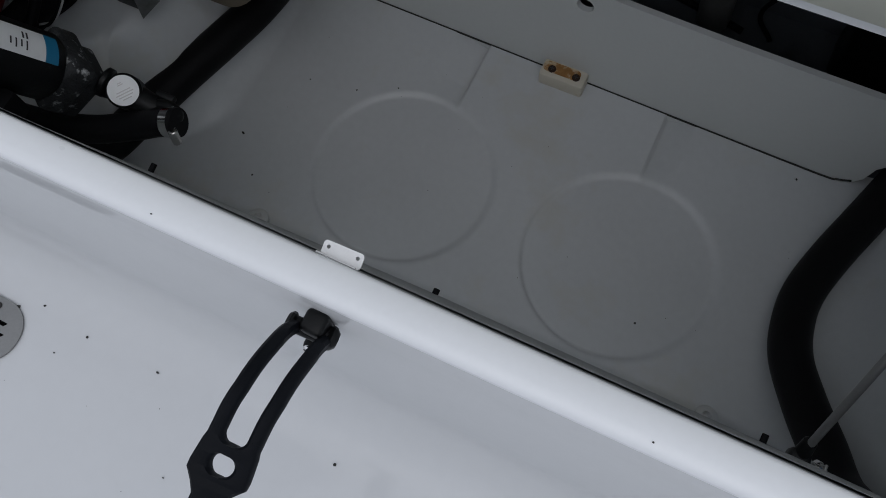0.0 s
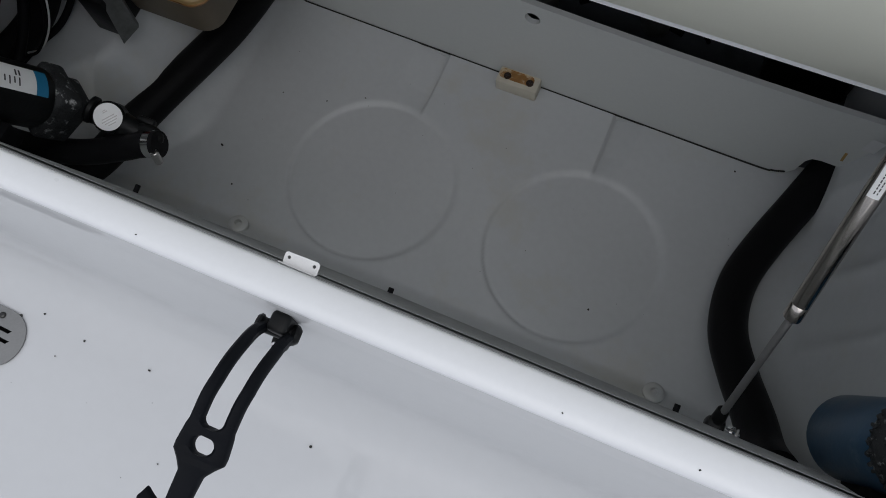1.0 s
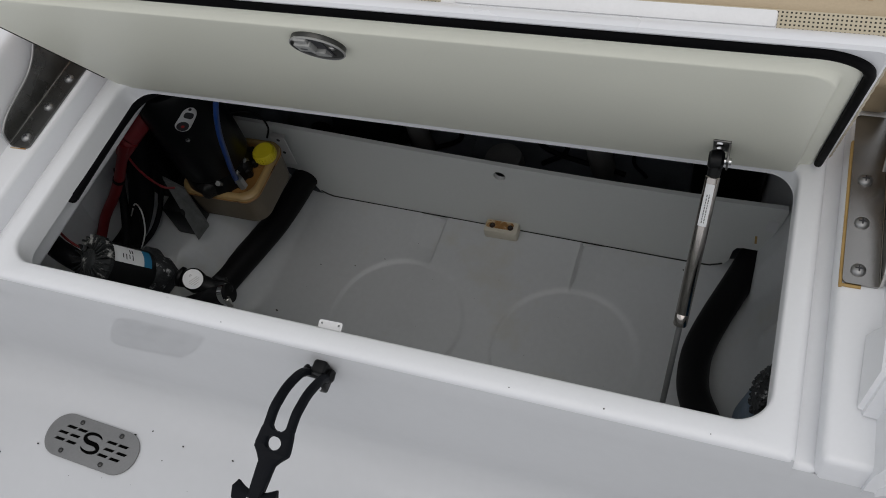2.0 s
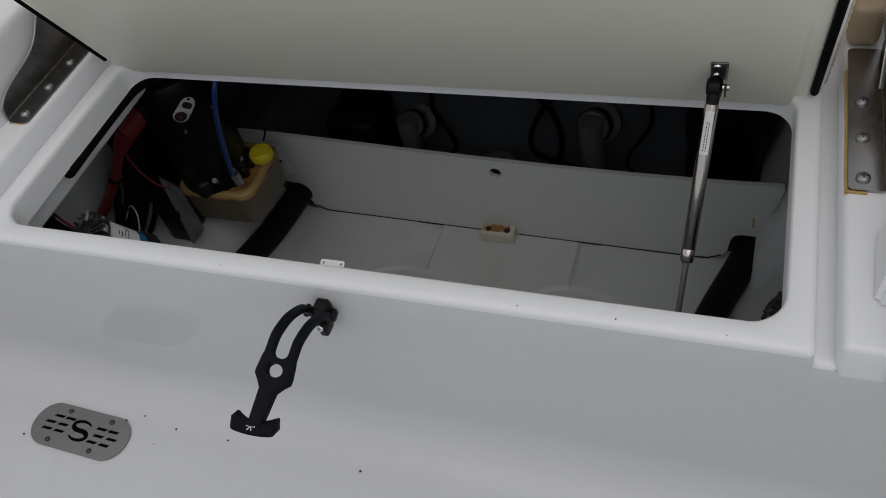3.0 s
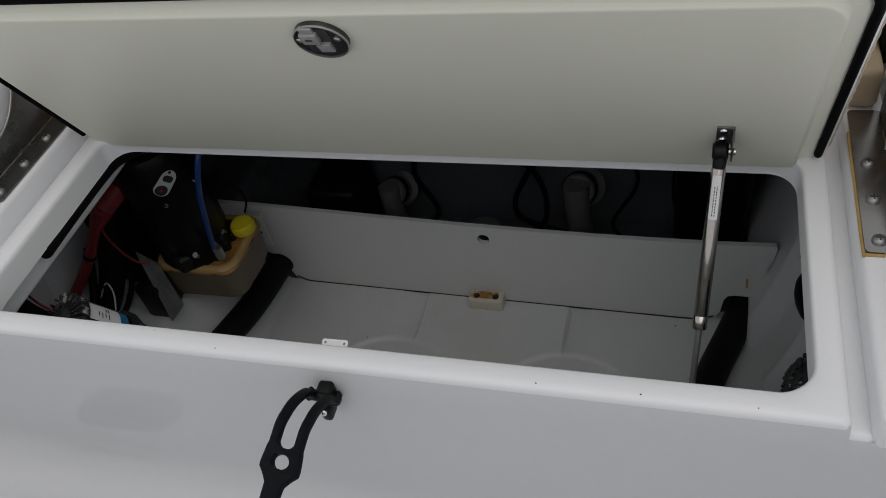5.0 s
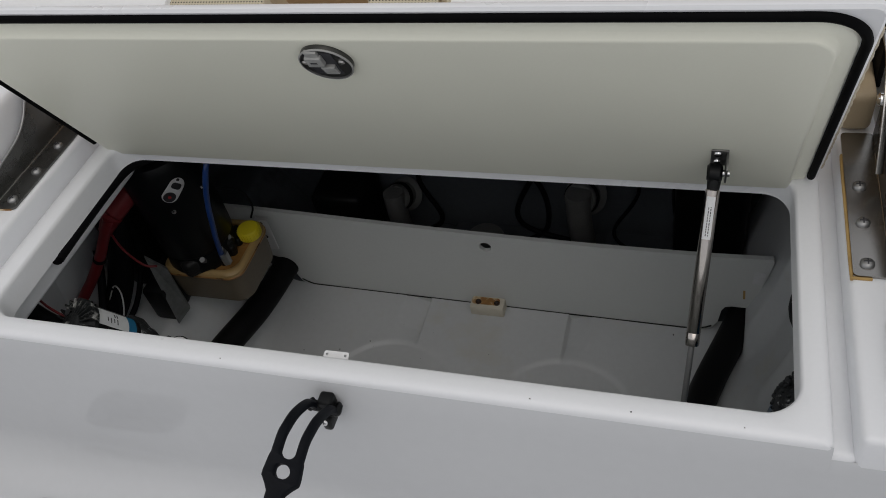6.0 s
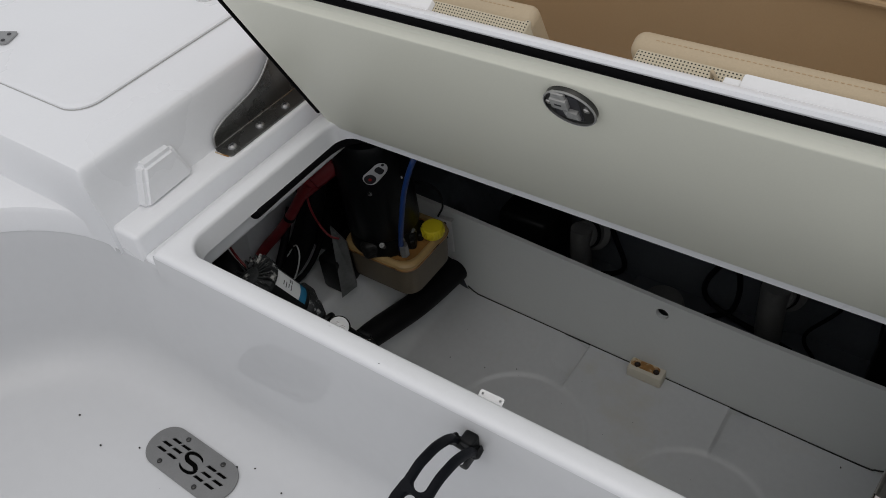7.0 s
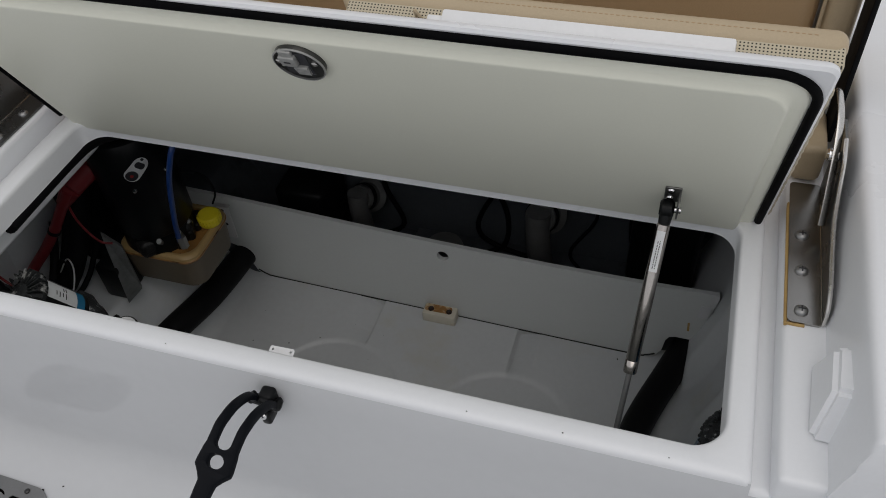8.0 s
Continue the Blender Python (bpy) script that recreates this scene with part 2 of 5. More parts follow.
def tube(points, r, seg=16, steps=8, flat=1.0, ridge=0.0):
    """A round hose along the points; ridge gives it fine corrugation."""
    path = smooth_path(points, steps)
    bm = bmesh.new()
    rings, side = [], None
    for i, q in enumerate(path):
        d = (path[min(i + 1, len(path) - 1)] - path[max(i - 1, 0)]).normalized()
        if side is None:
            side = d.orthogonal().normalized()
        side = (side - side.dot(d) * d).normalized()
        up = d.cross(side)
        rr = r * (1 + (ridge if i % 2 else -ridge))
        rings.append([bm.verts.new(q + rr * (math.cos(2 * math.pi * k / seg) * side + flat * math.sin(2 * math.pi * k / seg) * up)) for k in range(seg)])
    for a, b in zip(rings, rings[1:]):
        for k in range(seg):
            bm.faces.new((a[k], a[(k + 1) % seg], b[(k + 1) % seg], b[k]))
    bm.faces.new(rings[0][::-1])
    bm.faces.new(rings[-1])
    return bm


def rounded(x0, x1, y0, y1, r, n=8):
    """The outline of a rectangle with round corners, counter-clockwise."""
    out = []
    for cx, cy, a in ((x1 - r, y0 + r, -90), (x1 - r, y1 - r, 0), (x0 + r, y1 - r, 90), (x0 + r, y0 + r, 180)):
        for k in range(n + 1):
            t = radians(a + 90 * k / n)
            out.append((cx + r * math.cos(t), cy + r * math.sin(t)))
    return out


def sheet(outline, holes=(), thick=0.002):
    """A flat plate in the xy plane, its top at z = 0, with holes through it."""
    bm = bmesh.new()
    edges = []
    for loop in (outline, *holes):
        vs = [bm.verts.new((x, y, 0)) for x, y in loop]
        edges += [bm.edges.new((vs[i], vs[(i + 1) % len(vs)])) for i in range(len(vs))]
    bmesh.ops.triangle_fill(bm, use_beauty=True, use_dissolve=False, edges=edges)
    made = bmesh.ops.extrude_face_region(bm, geom=bm.faces[:])
    bmesh.ops.translate(bm, vec=(0, 0, -thick), verts=[g for g in made["geom"] if isinstance(g, bmesh.types.BMVert)])
    return bm


def loft(rings, close=True):
    bm = bmesh.new()
    made = [[bm.verts.new(p) for p in ring] for ring in rings]
    for a, b in zip(made, made[1:]):
        for i in range(len(a) if close else len(a) - 1):
            j = (i + 1) % len(a)
            bm.faces.new((a[i], a[j], b[j], b[i]))
    return bm


def capped(rings):
    bm = loft(rings)
    bm.verts.ensure_lookup_table()
    n = len(rings[0])
    bm.faces.new(bm.verts[:n][::-1])
    bm.faces.new(bm.verts[-n:])
    return bm


def circle(cx, cy, r, n=20):
    return [(cx + r * math.cos(2 * math.pi * k / n), cy + r * math.sin(2 * math.pi * k / n)) for k in range(n)]


def screw(name, at, normal, r, mat, parent, label=""):
    """A domed screw head with a cross recess."""
    m = toward(at, Vector(at) + Vector(normal))
    head = turned([(r, 0), (r * 0.97, r * 0.25), (r * 0.75, r * 0.5), (r * 0.4, r * 0.62), (0, r * 0.66)], 20, m)
    s = child(name, head, mat, parent, label)
    slot = join(block(-r * 0.5, r * 0.5, -r * 0.1, r * 0.1, r * 0.58, r * 0.70, 0), block(-r * 0.1, r * 0.1, -r * 0.5, r * 0.5, r * 0.581, r * 0.701, 0))
    child("recess", moved(slot, m), INK, s)
    return s


# ---- the moulded cockpit ----
FLOOR, RIM, LEDGE = 0.26, 0.585, 0.60
FRONT = 0.055


def wall_plan():
    """The plan line of the seat front, curving into the cockpit's two sides."""
    pts = [(0.95, -1.7), (0.95, -1.0), (0.95, -0.6)]
    pts += [(0.62 + 0.33 * math.cos(radians(a)), -0.275 + 0.33 * math.sin(radians(a))) for a in range(0, 91, 6)]
    pts += [(x, FRONT) for x in (0.55, 0.5425, 0.5415, *[k / 20 for k in range(10, -11, -1)], -0.5325, -0.5335, -0.55)]
    pts += [(-0.62 + 0.33 * math.cos(radians(a)), -0.275 + 0.33 * math.sin(radians(a))) for a in range(90, 181, 6)]
    pts += [(-0.95, -0.6), (-0.95, -1.0), (-0.95, -1.7)]
    return pts


def wall_front():
    plan = wall_plan()
    R = 0.075
    prof = [(-0.0016, 0.556), (0.0002, 0.548), (0.0013, 0.53), (0.0028, 0.50), (0.0043, 0.47), (0.0058, 0.44), (0.0076, 0.405), (0.0089, 0.38), (0.0103, 0.3535), (0.0114, FLOOR + R)]
    prof += [(0.0118 + R - R * math.cos(radians(a)), FLOOR + R - R * math.sin(radians(a))) for a in range(10, 91, 8)]
    prof += [(0.1, FLOOR), (0.2, FLOOR - 0.0006), (0.29, FLOOR - 0.0028)]
    bm = bmesh.new()
    rows = []
    for i, (x, y) in enumerate(plan):
        ax, ay = plan[max(i - 1, 0)]
        bx, by = plan[min(i + 1, len(plan) - 1)]
        d = Vector((bx - ax, by - ay)).normalized()
        nx, ny = -d.y, d.x
        if nx * (0 - x) + ny * (-0.8 - y) < 0:
            nx, ny = -nx, -ny
        # under the rim the face runs up to its rolled edge; beside it lie the gutters
        rim = -0.533 < x < 0.542 and y > 0.05
        rows.append([bm.verts.new((x + nx * o, y + ny * o, (0.5785, 0.5725)[k] if rim and k < 2 else z)) for k, (o, z) in enumerate(prof)])
    for a, b in zip(rows, rows[1:]):
        for k in range(len(prof) - 1):
            bm.faces.new((a[k], a[k + 1], b[k + 1], b[k]))
    return tagged(part("wall_front", bm, GEL), "glossy white gelcoat seat front curving into the cockpit floor", "wall", kind="structure")


wall_front()
bm = bmesh.new()
bmesh.ops.create_grid(bm, x_segments=2, y_segments=2, size=1)
moved(bm, Matrix.Translation((0, -0.83, FLOOR - 0.0015)) @ Matrix.Diagonal((0.955, 0.87, 1, 1)))
tagged(part("floor", bm, GEL), "glossy white gelcoat cockpit floor", "floor", kind="structure")
tagged(part("wall_back", block(-0.95, 0.95, -1.76, -1.7, FLOOR - 0.04, 0.95, 0.01), GEL), "plain white gelcoat cockpit wall", "wall", kind="structure")


def coaming():
    """The raised rim round the locker opening, with its downturned inner lip."""
    X0, X1, Y0, Y1 = -0.500, 0.5125, 0.0876, 0.437
    def ring(ex0, ex1, ey0, ey1, r, z):
        return [(x, y, z) for x, y in rounded(X0 - ex0, X1 + ex1, Y0 - ey0, Y1 + ey1, r, 10)]
    rings = [ring(-0.0002, -0.0002, -0.0002, -0.0002, 0.036, 0.5445), ring(0, 0, 0, 0, 0.036, 0.5455), ring(0, 0, 0.0003, 0, 0.0365, 0.5770), ring(0.0007, 0.0007, 0.0008, 0.0007, 0.037, 0.5805),
             ring(0.0020, 0.0020, 0.0021, 0.0020, 0.0375, 0.5830), ring(0.0045, 0.0042, 0.0045, 0.0045, 0.038, 0.5845), ring(0.015, 0.015, 0.013, 0.03, 0.040, RIM), ring(0.021, 0.021, 0.0215, 0.10, 0.028, RIM - 0.0002),
             ring(0.026, 0.0245, 0.0265, 0.16, 0.014, RIM - 0.0009), ring(0.029, 0.027, 0.0297, 0.163, 0.010, RIM - 0.0026), ring(0.031, 0.0285, 0.0315, 0.165, 0.008, RIM - 0.0050), ring(0.033, 0.0295, 0.0323, 0.166, 0.006, RIM - 0.0080),
             ring(0.033, 0.0295, 0.0323, 0.166, 0.006, 0.548)]
    bm = loft(rings)
    for v in bm.verts:
        k = min(1, max(0, (v.co.y - 0.395) / 0.035))
        if v.co.z < 0.549:
            v.co.z += (0.549 - v.co.z) * k
        # the front rim falls gently towards the opening
        if v.co.z > 0.56:
            inward = min(1, max(0, (v.co.y - 0.062) / 0.022)) * min(1, max(0, (0.135 - v.co.y) / 0.035)) * min(1, max(0, (0.510 - abs(v.co.x)) / 0.025))
            v.co.z -= 0.0030 * inward
    return tagged(part("coaming", bm, GEL_RIM), "white gelcoat rim round the open locker hatch", "coaming", kind="structure")


coaming()
skirt = capped([[(x, y, z) for y, z in ((0.089, 0.5475), (0.0935, 0.5475), (low, 0.4165), (low - 0.0015, 0.4125), (low - 0.005, 0.4125), (0.0885, 0.536))] for x, low in ((-0.425, 0.1255), (-0.25, 0.1305), (0.05, 0.1342), (0.35, 0.1320), (0.49, 0.1305))])
tagged(part("laminate_skirt", skirt, RAW), "raw grey laminate skirt hanging under the rim", "skirt", kind="structure")


def side(s):
    """Gutter, hinge ledge and side module on one side (s = -1 or 1)."""
    g0, g1, l1 = (0.530, 0.558, 0.622) if s < 0 else (0.541, 0.562, 0.622)
    def bl(a, b, *rest, **k):
        return block(min(s * a, s * b), max(s * a, s * b), *rest, **k)
    tagged(part("gutter", bl(g0 - 0.012, g1 + 0.006, 0.0562, 0.75, 0.5, 0.563, bevel=0.009, seg=4), GEL_RIM), "white moulded drain gutter beside the rim", "gutter", kind="structure")
    # ledge with a rolled front and inner edge
    tagged(part("ledge", bl(g1, l1 + 0.03, 0.0554, 0.75, 0.5, LEDGE, bevel=0.008, seg=4), GEL_RIM), "white moulded ledge that carries the hinge", "ledge", kind="structure")
    # module: sloping inner wall, round top edge
    z1 = 0.70
    prof = [(0.608, 0.55), (0.608, 0.60), (0.613, 0.63), (0.618, 0.66), (0.6205, 0.680), (0.6222, 0.689), (0.6246, 0.6955), (0.629, 0.699), (0.635, z1), (0.645, z1 + 0.0002), (0.70, z1 + 0.001), (1.0, z1 + 0.002), (1.3, z1 + 0.002)]
    rows = []
    for y, dx, dz in ((0.050, 0.0, -0.14), (0.0505, 0.0, -0.05), (0.0525, 0.0, -0.010), (0.0555, 0.0, -0.003), (0.061, 0.0, 0.0), (0.3, 0, 0), (0.6, 0, 0), (1.1, 0, 0)):
        row = []
        for x, z in prof:
            zz = max(0.55, z + dz) if z > 0.66 else min(z, z1 + dz) if dz else z
            row.append((s * x, y, zz))
        rows.append(row)
    tagged(part("side_module", loft(rows, close=False), GEL_RIM), "white gelcoat side box beside the seat locker", "side box", kind="structure")
    # curved side deck between the module and the cockpit wall
    plan = [p for p in wall_plan() if s * p[0] > 0.58]
    if s > 0:
        plan = plan[::-1]
    rows = [[], [], [], [], []]
    for i, (x, y) in enumerate(plan):
        ax, ay = plan[max(i - 1, 0)]
        bx, by = plan[min(i + 1, len(plan) - 1)]
        d = Vector((bx - ax, by - ay)).normalized()
        n = Vector((-d.y, d.x)) if (-d.y * x + d.x * (y + 0.8)) > 0 else Vector((d.y, -d.x))
        for row, (o, z) in zip(rows, ((-0.0006, 0.553), (0.0, 0.588), (0.004, 0.597), (0.012, LEDGE), (0.5, LEDGE + 0.001))):
            row.append((x + n.x * o, min(y + n.y * o, 0.0555), z) if o < 0.1 else (s * 1.3, min(y, 0.0555), z))
    tagged(part("side_deck", loft(rows, close=False), GEL_RIM), "white gelcoat side deck round the cockpit corner", "deck", kind="structure")
    # raised moulded stop on the module's inner wall
    w = bmesh.new()
    base = [(0.103, 0.597), (0.209, 0.597), (0.196, 0.658), (0.130, 0.660)]
    top = [(0.107, 0.598), (0.205, 0.598), (0.193, 0.653), (0.134, 0.655)]
    va = [w.verts.new((s * 0.642, y, z)) for y, z in base]
    vb = [w.verts.new((s * ((0.588 if z < 0.62 else 0.600) + (0.0 if y < 0.15 else 0.004)), y, z)) for y, z in top]
    w.faces.new(va)
    w.faces.new(vb)
    for i in range(4):
        w.faces.new((va[i], va[(i + 1) % 4], vb[(i + 1) % 4], vb[i]))
    bmesh.ops.bevel(w, geom=w.edges[:], offset=0.0055, segments=4, affect="EDGES")
    tagged(part("moulded_stop", w, GEL_RIM), "white moulded stop raised from the side box", "moulding", kind="structure")


side(-1)
side(1)
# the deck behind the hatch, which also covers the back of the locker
# deck, rear hull side and back wall carry the shade in their colour
tagged(part("deck", block(-1.3, 1.3, 0.60, 1.12, 0.545, 0.580, 0.004), BILGE_SHADE), "deck under the seat back, coloured dark for the locker's shade", "deck", kind="structure")
tagged(part("hull_side", block(-0.78, -0.75, 0.06, 0.66, -0.06, 0.545, 0), GEL_IN), "plain grey locker side", "wall", kind="structure")
tagged(part("hull_side", block(-0.78, -0.75, 0.66, 1.12, -0.06, 0.545, 0), BILGE_SHADE), "hull side behind the board, coloured dark for its shade", "wall", kind="structure")
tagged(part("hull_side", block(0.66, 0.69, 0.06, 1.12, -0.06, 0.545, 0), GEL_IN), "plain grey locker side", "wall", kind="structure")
tagged(part("wall_north", block(-0.83, 0.66, 0.90, 0.94, -0.06, 0.545, 0), BILGE_SHADE), "back of the locker, coloured dark for its shade", "wall", kind="structure")


def locker_liner():
    """Locker floor: two round recess outlines, two drain channels, a shelf with a slope, coved sides."""
    xs = np.concatenate([np.arange(-0.75, -0.60, 0.01), np.arange(-0.60, 0.60, 0.003), np.arange(0.60, 0.6605, 0.01)])
    ys = np.concatenate([np.arange(0.100, 0.26, 0.004), np.arange(0.26, 0.68, 0.003), np.arange(0.68, 0.91, 0.02)])
    X, Y = np.meshgrid(xs, ys)
    def soft(v, px, pz, w=0.012):
        return sum(np.interp(v + o, px, pz) for o in (-w, -w / 2, 0, w / 2, w)) / 5
    # towards the back the far end folds inwards
    fold = np.clip((Y - 0.56) / 0.05, 0, 1)
    crease = 0.007 * np.exp(-((Y - 0.47) / 0.014) ** 2) + 0.006 * np.exp(-((Y - 0.36) / 0.012) ** 2)
    fold = crease * (X > 0.53) + 0.030 * fold * fold * (3 - 2 * fold) * (X > 0.505)
    lean = np.clip((0.40 - Y) / 0.17, 0, 1)
    lean = 0.10 * lean * lean * (3 - 2 * lean) * np.clip((-0.43 - X) / 0.05, 0, 1)
    px = soft(X + fold + lean, [-0.75, -0.735, -0.71, -0.585, -0.575, -0.505, -0.475, 0.455, 0.50, 0.535, 0.565, 0.605, 0.66],
              [0.52, 0.20, 0.14, 0.14, 0.135, 0.00, -0.03, -0.03, -0.015, 0.04, 0.14, 0.34, 0.54], 0.014)
    py = soft(Y, [0.10, 0.105, 0.120, 0.143, 0.172, 0.205, 0.245, 1.1], [0.54, 0.52, 0.40, 0.22, 0.09, 0.005, -0.03, -0.03], 0.006)
    Zf = np.maximum(px, py)
    flat = (Zf < 0.02)
    for cx, cy in ((-0.165, 0.400), (0.187, 0.400)):
        r = np.hypot(X - cx, Y - cy)
        ang = np.arctan2(Y - cy, X - cx)
        # a shallow round recess: steep towards the front, a softer slope at the back
        w = 0.0035 + 0.0045 * (1 + np.cos(ang - 0.7))
        step = np.clip((0.1445 - r) / w, 0, 1)
        Zf -= flat * (0.0026 * np.exp(-((r - 0.1425) / 0.0028) ** 2) * (0.6 - 0.4 * np.cos(ang - 0.9)) + 0.0058 * step * step * (3 - 2 * step) - 0.0012 * np.clip((0.132 - r) / 0.05, 0, 1))
    def channel(inner, outer):
        t = np.clip((X - outer) / (inner - outer), 0, 1.0)
        inside = np.where((np.minimum(inner, outer) <= X) & (X <= np.maximum(inner, outer)), t, 0)
        return 0.018 * inside * np.clip((Y - 0.535) / 0.05, 0, 1)
    Zf -= channel(-0.139, -0.200)
    Zf -= channel(0.167, 0.214)
    ny, nx = X.shape
    verts = np.stack([X, Y, Zf], -1).reshape(-1, 3)
    idx = np.arange(ny * nx).reshape(ny, nx)
    faces = np.stack([idx[:-1, :-1], idx[:-1, 1:], idx[1:, 1:], idx[1:, :-1]], -1).reshape(-1, 4)
    me = bpy.data.meshes.new("locker_liner")
    me.from_pydata(verts.tolist(), [], faces.tolist())
    me.materials.append(GEL_IN)
    # liner faces behind the board switch to the painted-in shade tone
    me.materials.append(BILGE_SHADE)
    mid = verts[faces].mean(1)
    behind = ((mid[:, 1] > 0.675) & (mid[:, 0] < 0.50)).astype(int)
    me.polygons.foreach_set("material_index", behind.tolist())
    me.polygons.foreach_set("use_smooth", [True] * len(me.polygons))
    return tagged(new("locker_liner", me), "grey gelcoat locker floor with two round outlines", "locker floor", kind="structure")


locker_liner()


def baffle():
    """The low upright board across the back of the locker, with one drain hole and notched lower corners."""
    top = [(0.538, 0.191), (0.44, 0.186), (0.33, 0.1835), (0.22, 0.1825), (0.11, 0.1835), (0.0, 0.1855), (-0.12, 0.1885), (-0.24, 0.1925), (-0.36, 0.197), (-0.48, 0.201), (-0.60, 0.203)]
    out = [(-0.60, 0.055), (-0.50, 0.055), (-0.480, 0.048), (-0.470, 0.034), (-0.464, 0.004), (-0.454, -0.022), (-0.43, -0.040), (-0.40, -0.048),
           (0.0, -0.050), (0.40, -0.046), (0.425, -0.036), (0.447, -0.022), (0.458, 0.000), (0.462, 0.035), (0.468, 0.047), (0.480, 0.051), (0.520, 0.051), (0.540, 0.182)] + top
    hole = circle(0.006, 0.152, 0.0125)
    bm = sheet(out, [hole[::-1]], 0.009)
    moved(bm, Matrix.Translation((0, 0.662, 0)) @ pose(0, 0, 0, 90))
    for v in bm.verts:
        v.co.y -= 0.022 * v.co.x
    ob = part("baffle_board", bm, BAFFLE)
    # thin dark tube draws the shaded gap where board meets floor
    foot = [(-0.452, -0.016), (-0.43, -0.0275), (-0.40, -0.0300), (-0.2, -0.0305), (0.0, -0.0305), (0.2, -0.0305), (0.40, -0.0290), (0.430, -0.0235), (0.447, -0.014)]
    part("foot_gap_line", tube([(x, 0.6612 - 0.022 * x, z) for x, z in foot], 0.0017, 8, 6), DIRT_AND_GAP, ob, "dark strip standing in for the shaded gap along the foot")
    return tagged(ob, "pale grey painted board standing across the locker", "baffle")


board = baffle()


# ---- the hatch lid, propped open ----
LID = Matrix(((1, 0, 0, 0), (0, -0.433, -0.9014, 0.418), (0, 0.9014, -0.433, 0.585), (0, 0, 0, 1)))


def lid_outline(x0, x1, v0, v1, r, w, n=10):
    out = [(x0, v0, w), (x1, v0, w)]
    for cx, cy, a in ((x1 - r, v1 - r, 0), (x0 + r, v1 - r, 90)):
        out += [(cx + r * math.cos(radians(a + 90 * k / n)), cy + r * math.sin(radians(a + 90 * k / n)), w) for k in range(n + 1)]
    return out


def hatch_lid():
    lid = thing("hatch_lid", "cream fibreglass locker lid propped open, black seal round its edge", "hatch lid")
    lid.matrix_basis = LID
    x0, x1, v1 = -0.528, 0.5255, 0.351
    rings = [lid_outline(x0, x1, -0.020, v1, 0.042, -0.020), lid_outline(x0, x1, -0.020, v1, 0.042, -0.0125), lid_outline(x0 + 0.0015, x1 - 0.0015, -0.0192, v1 - 0.0015, 0.041, -0.0108),
             lid_outline(x0 + 0.003, x1 - 0.003, -0.0185, v1 - 0.003, 0.040, -0.0100), lid_outline(x0 + 0.009, x1 - 0.009, -0.0180, v1 - 0.007, 0.036, -0.0092),
             lid_outline(x0 + 0.0145, x1 - 0.0145, -0.0175, v1 - 0.0120, 0.033, -0.0086), lid_outline(x0 + 0.016, x1 - 0.016, -0.0170, v1 - 0.0135, 0.032, -0.0076),
             lid_outline(x0 + 0.0185, x1 - 0.0185, -0.0160, v1 - 0.0162, 0.030, -0.0012), lid_outline(x0 + 0.0198, x1 - 0.0198, -0.0150, v1 - 0.0176, 0.029, -0.0002), lid_outline(x0 + 0.0225, x1 - 0.0225, -0.0140, v1 - 0.0205, 0.027, 0.0)]
    part("inner_panel", capped(rings), CREAM, lid)
    e = 0.003
    rings = [lid_outline(-0.541 + e, 0.5395 - e, -0.008 + e, 0.369 - e, 0.012, -0.0125), lid_outline(-0.541, 0.5395, -0.008, 0.369, 0.013, -0.0125 - e),
             lid_outline(-0.541, 0.5395, -0.008, 0.366, 0.013, -0.022), lid_outline(-0.541, 0.5395, -0.008, 0.355, 0.013, -0.030), lid_outline(-0.541 + e, 0.5395 - e, -0.008 + e, 0.346, 0.012, -0.034)]
    part("outer_shell", capped(rings), GEL_RIM, lid, "white gelcoat outer shell")
    gx0, gx1, gv, r = x0 - 0.005, x1 + 0.005, v1 + 0.0078, 0.047
    path = [(gx1, 0.004, -0.0105), (gx1, 0.1, -0.0105), (gx1, 0.2, -0.0105), (gx1, gv - r - 0.02, -0.0105)]
    path += [(gx1 - r + r * math.cos(radians(a)), gv - r + r * math.sin(radians(a)), -0.0105) for a in range(0, 91, 15)]
    path += [(x, gv, -0.0105) for x in (0.46, 0.36, 0.2, 0.0, -0.2, -0.36, -0.46)]
    path += [(gx0 + r + r * math.cos(radians(a)), gv - r + r * math.sin(radians(a)), -0.0105) for a in range(90, 181, 15)]
    path += [(gx0, gv - r - 0.02, -0.0105), (gx0, 0.2, -0.0105), (gx0, 0.1, -0.0105), (gx0, 0.004, -0.0105)]
    part("rubber_seal", tube(path, 0.0050, 10, 5), GASKET, lid, "black rubber edge seal")
    part("sealant_bead", tube([(0.5395, 0.018, -0.017), (0.5402, 0.07, -0.0185), (0.5396, 0.11, -0.017), (0.5403, 0.16, -0.018), (0.5397, 0.21, -0.017), (0.540, 0.27, -0.018), (0.5396, 0.33, -0.0175)], 0.0024, 8, 6, ridge=0.18), SEAL_PALE, lid, "lumpy beige sealant bead")
    # flush latch: oval plate, bolt, spring block, two screws
    cu, cv = 0.001, 0.2945
    oval = [(0.0298 * math.cos(2 * math.pi * k / 48), 0.0310 * math.sin(2 * math.pi * k / 48)) for k in range(48)]
    m = Matrix.Translation((cu, cv, 0.0)) @ pose(0, 0, 0, 0, 0, 0)
    def ov(f, z):
        return [(x * f, y * f, z) for x, y in oval]
    latch = part("latch", moved(capped([ov(1, -0.002), ov(1, 0.006), ov(0.985, 0.0075), ov(0.955, 0.0075), ov(0.93, 0.006), ov(0.92, 0.006)]), m), LATCH, lid, "round dark stainless latch plate")
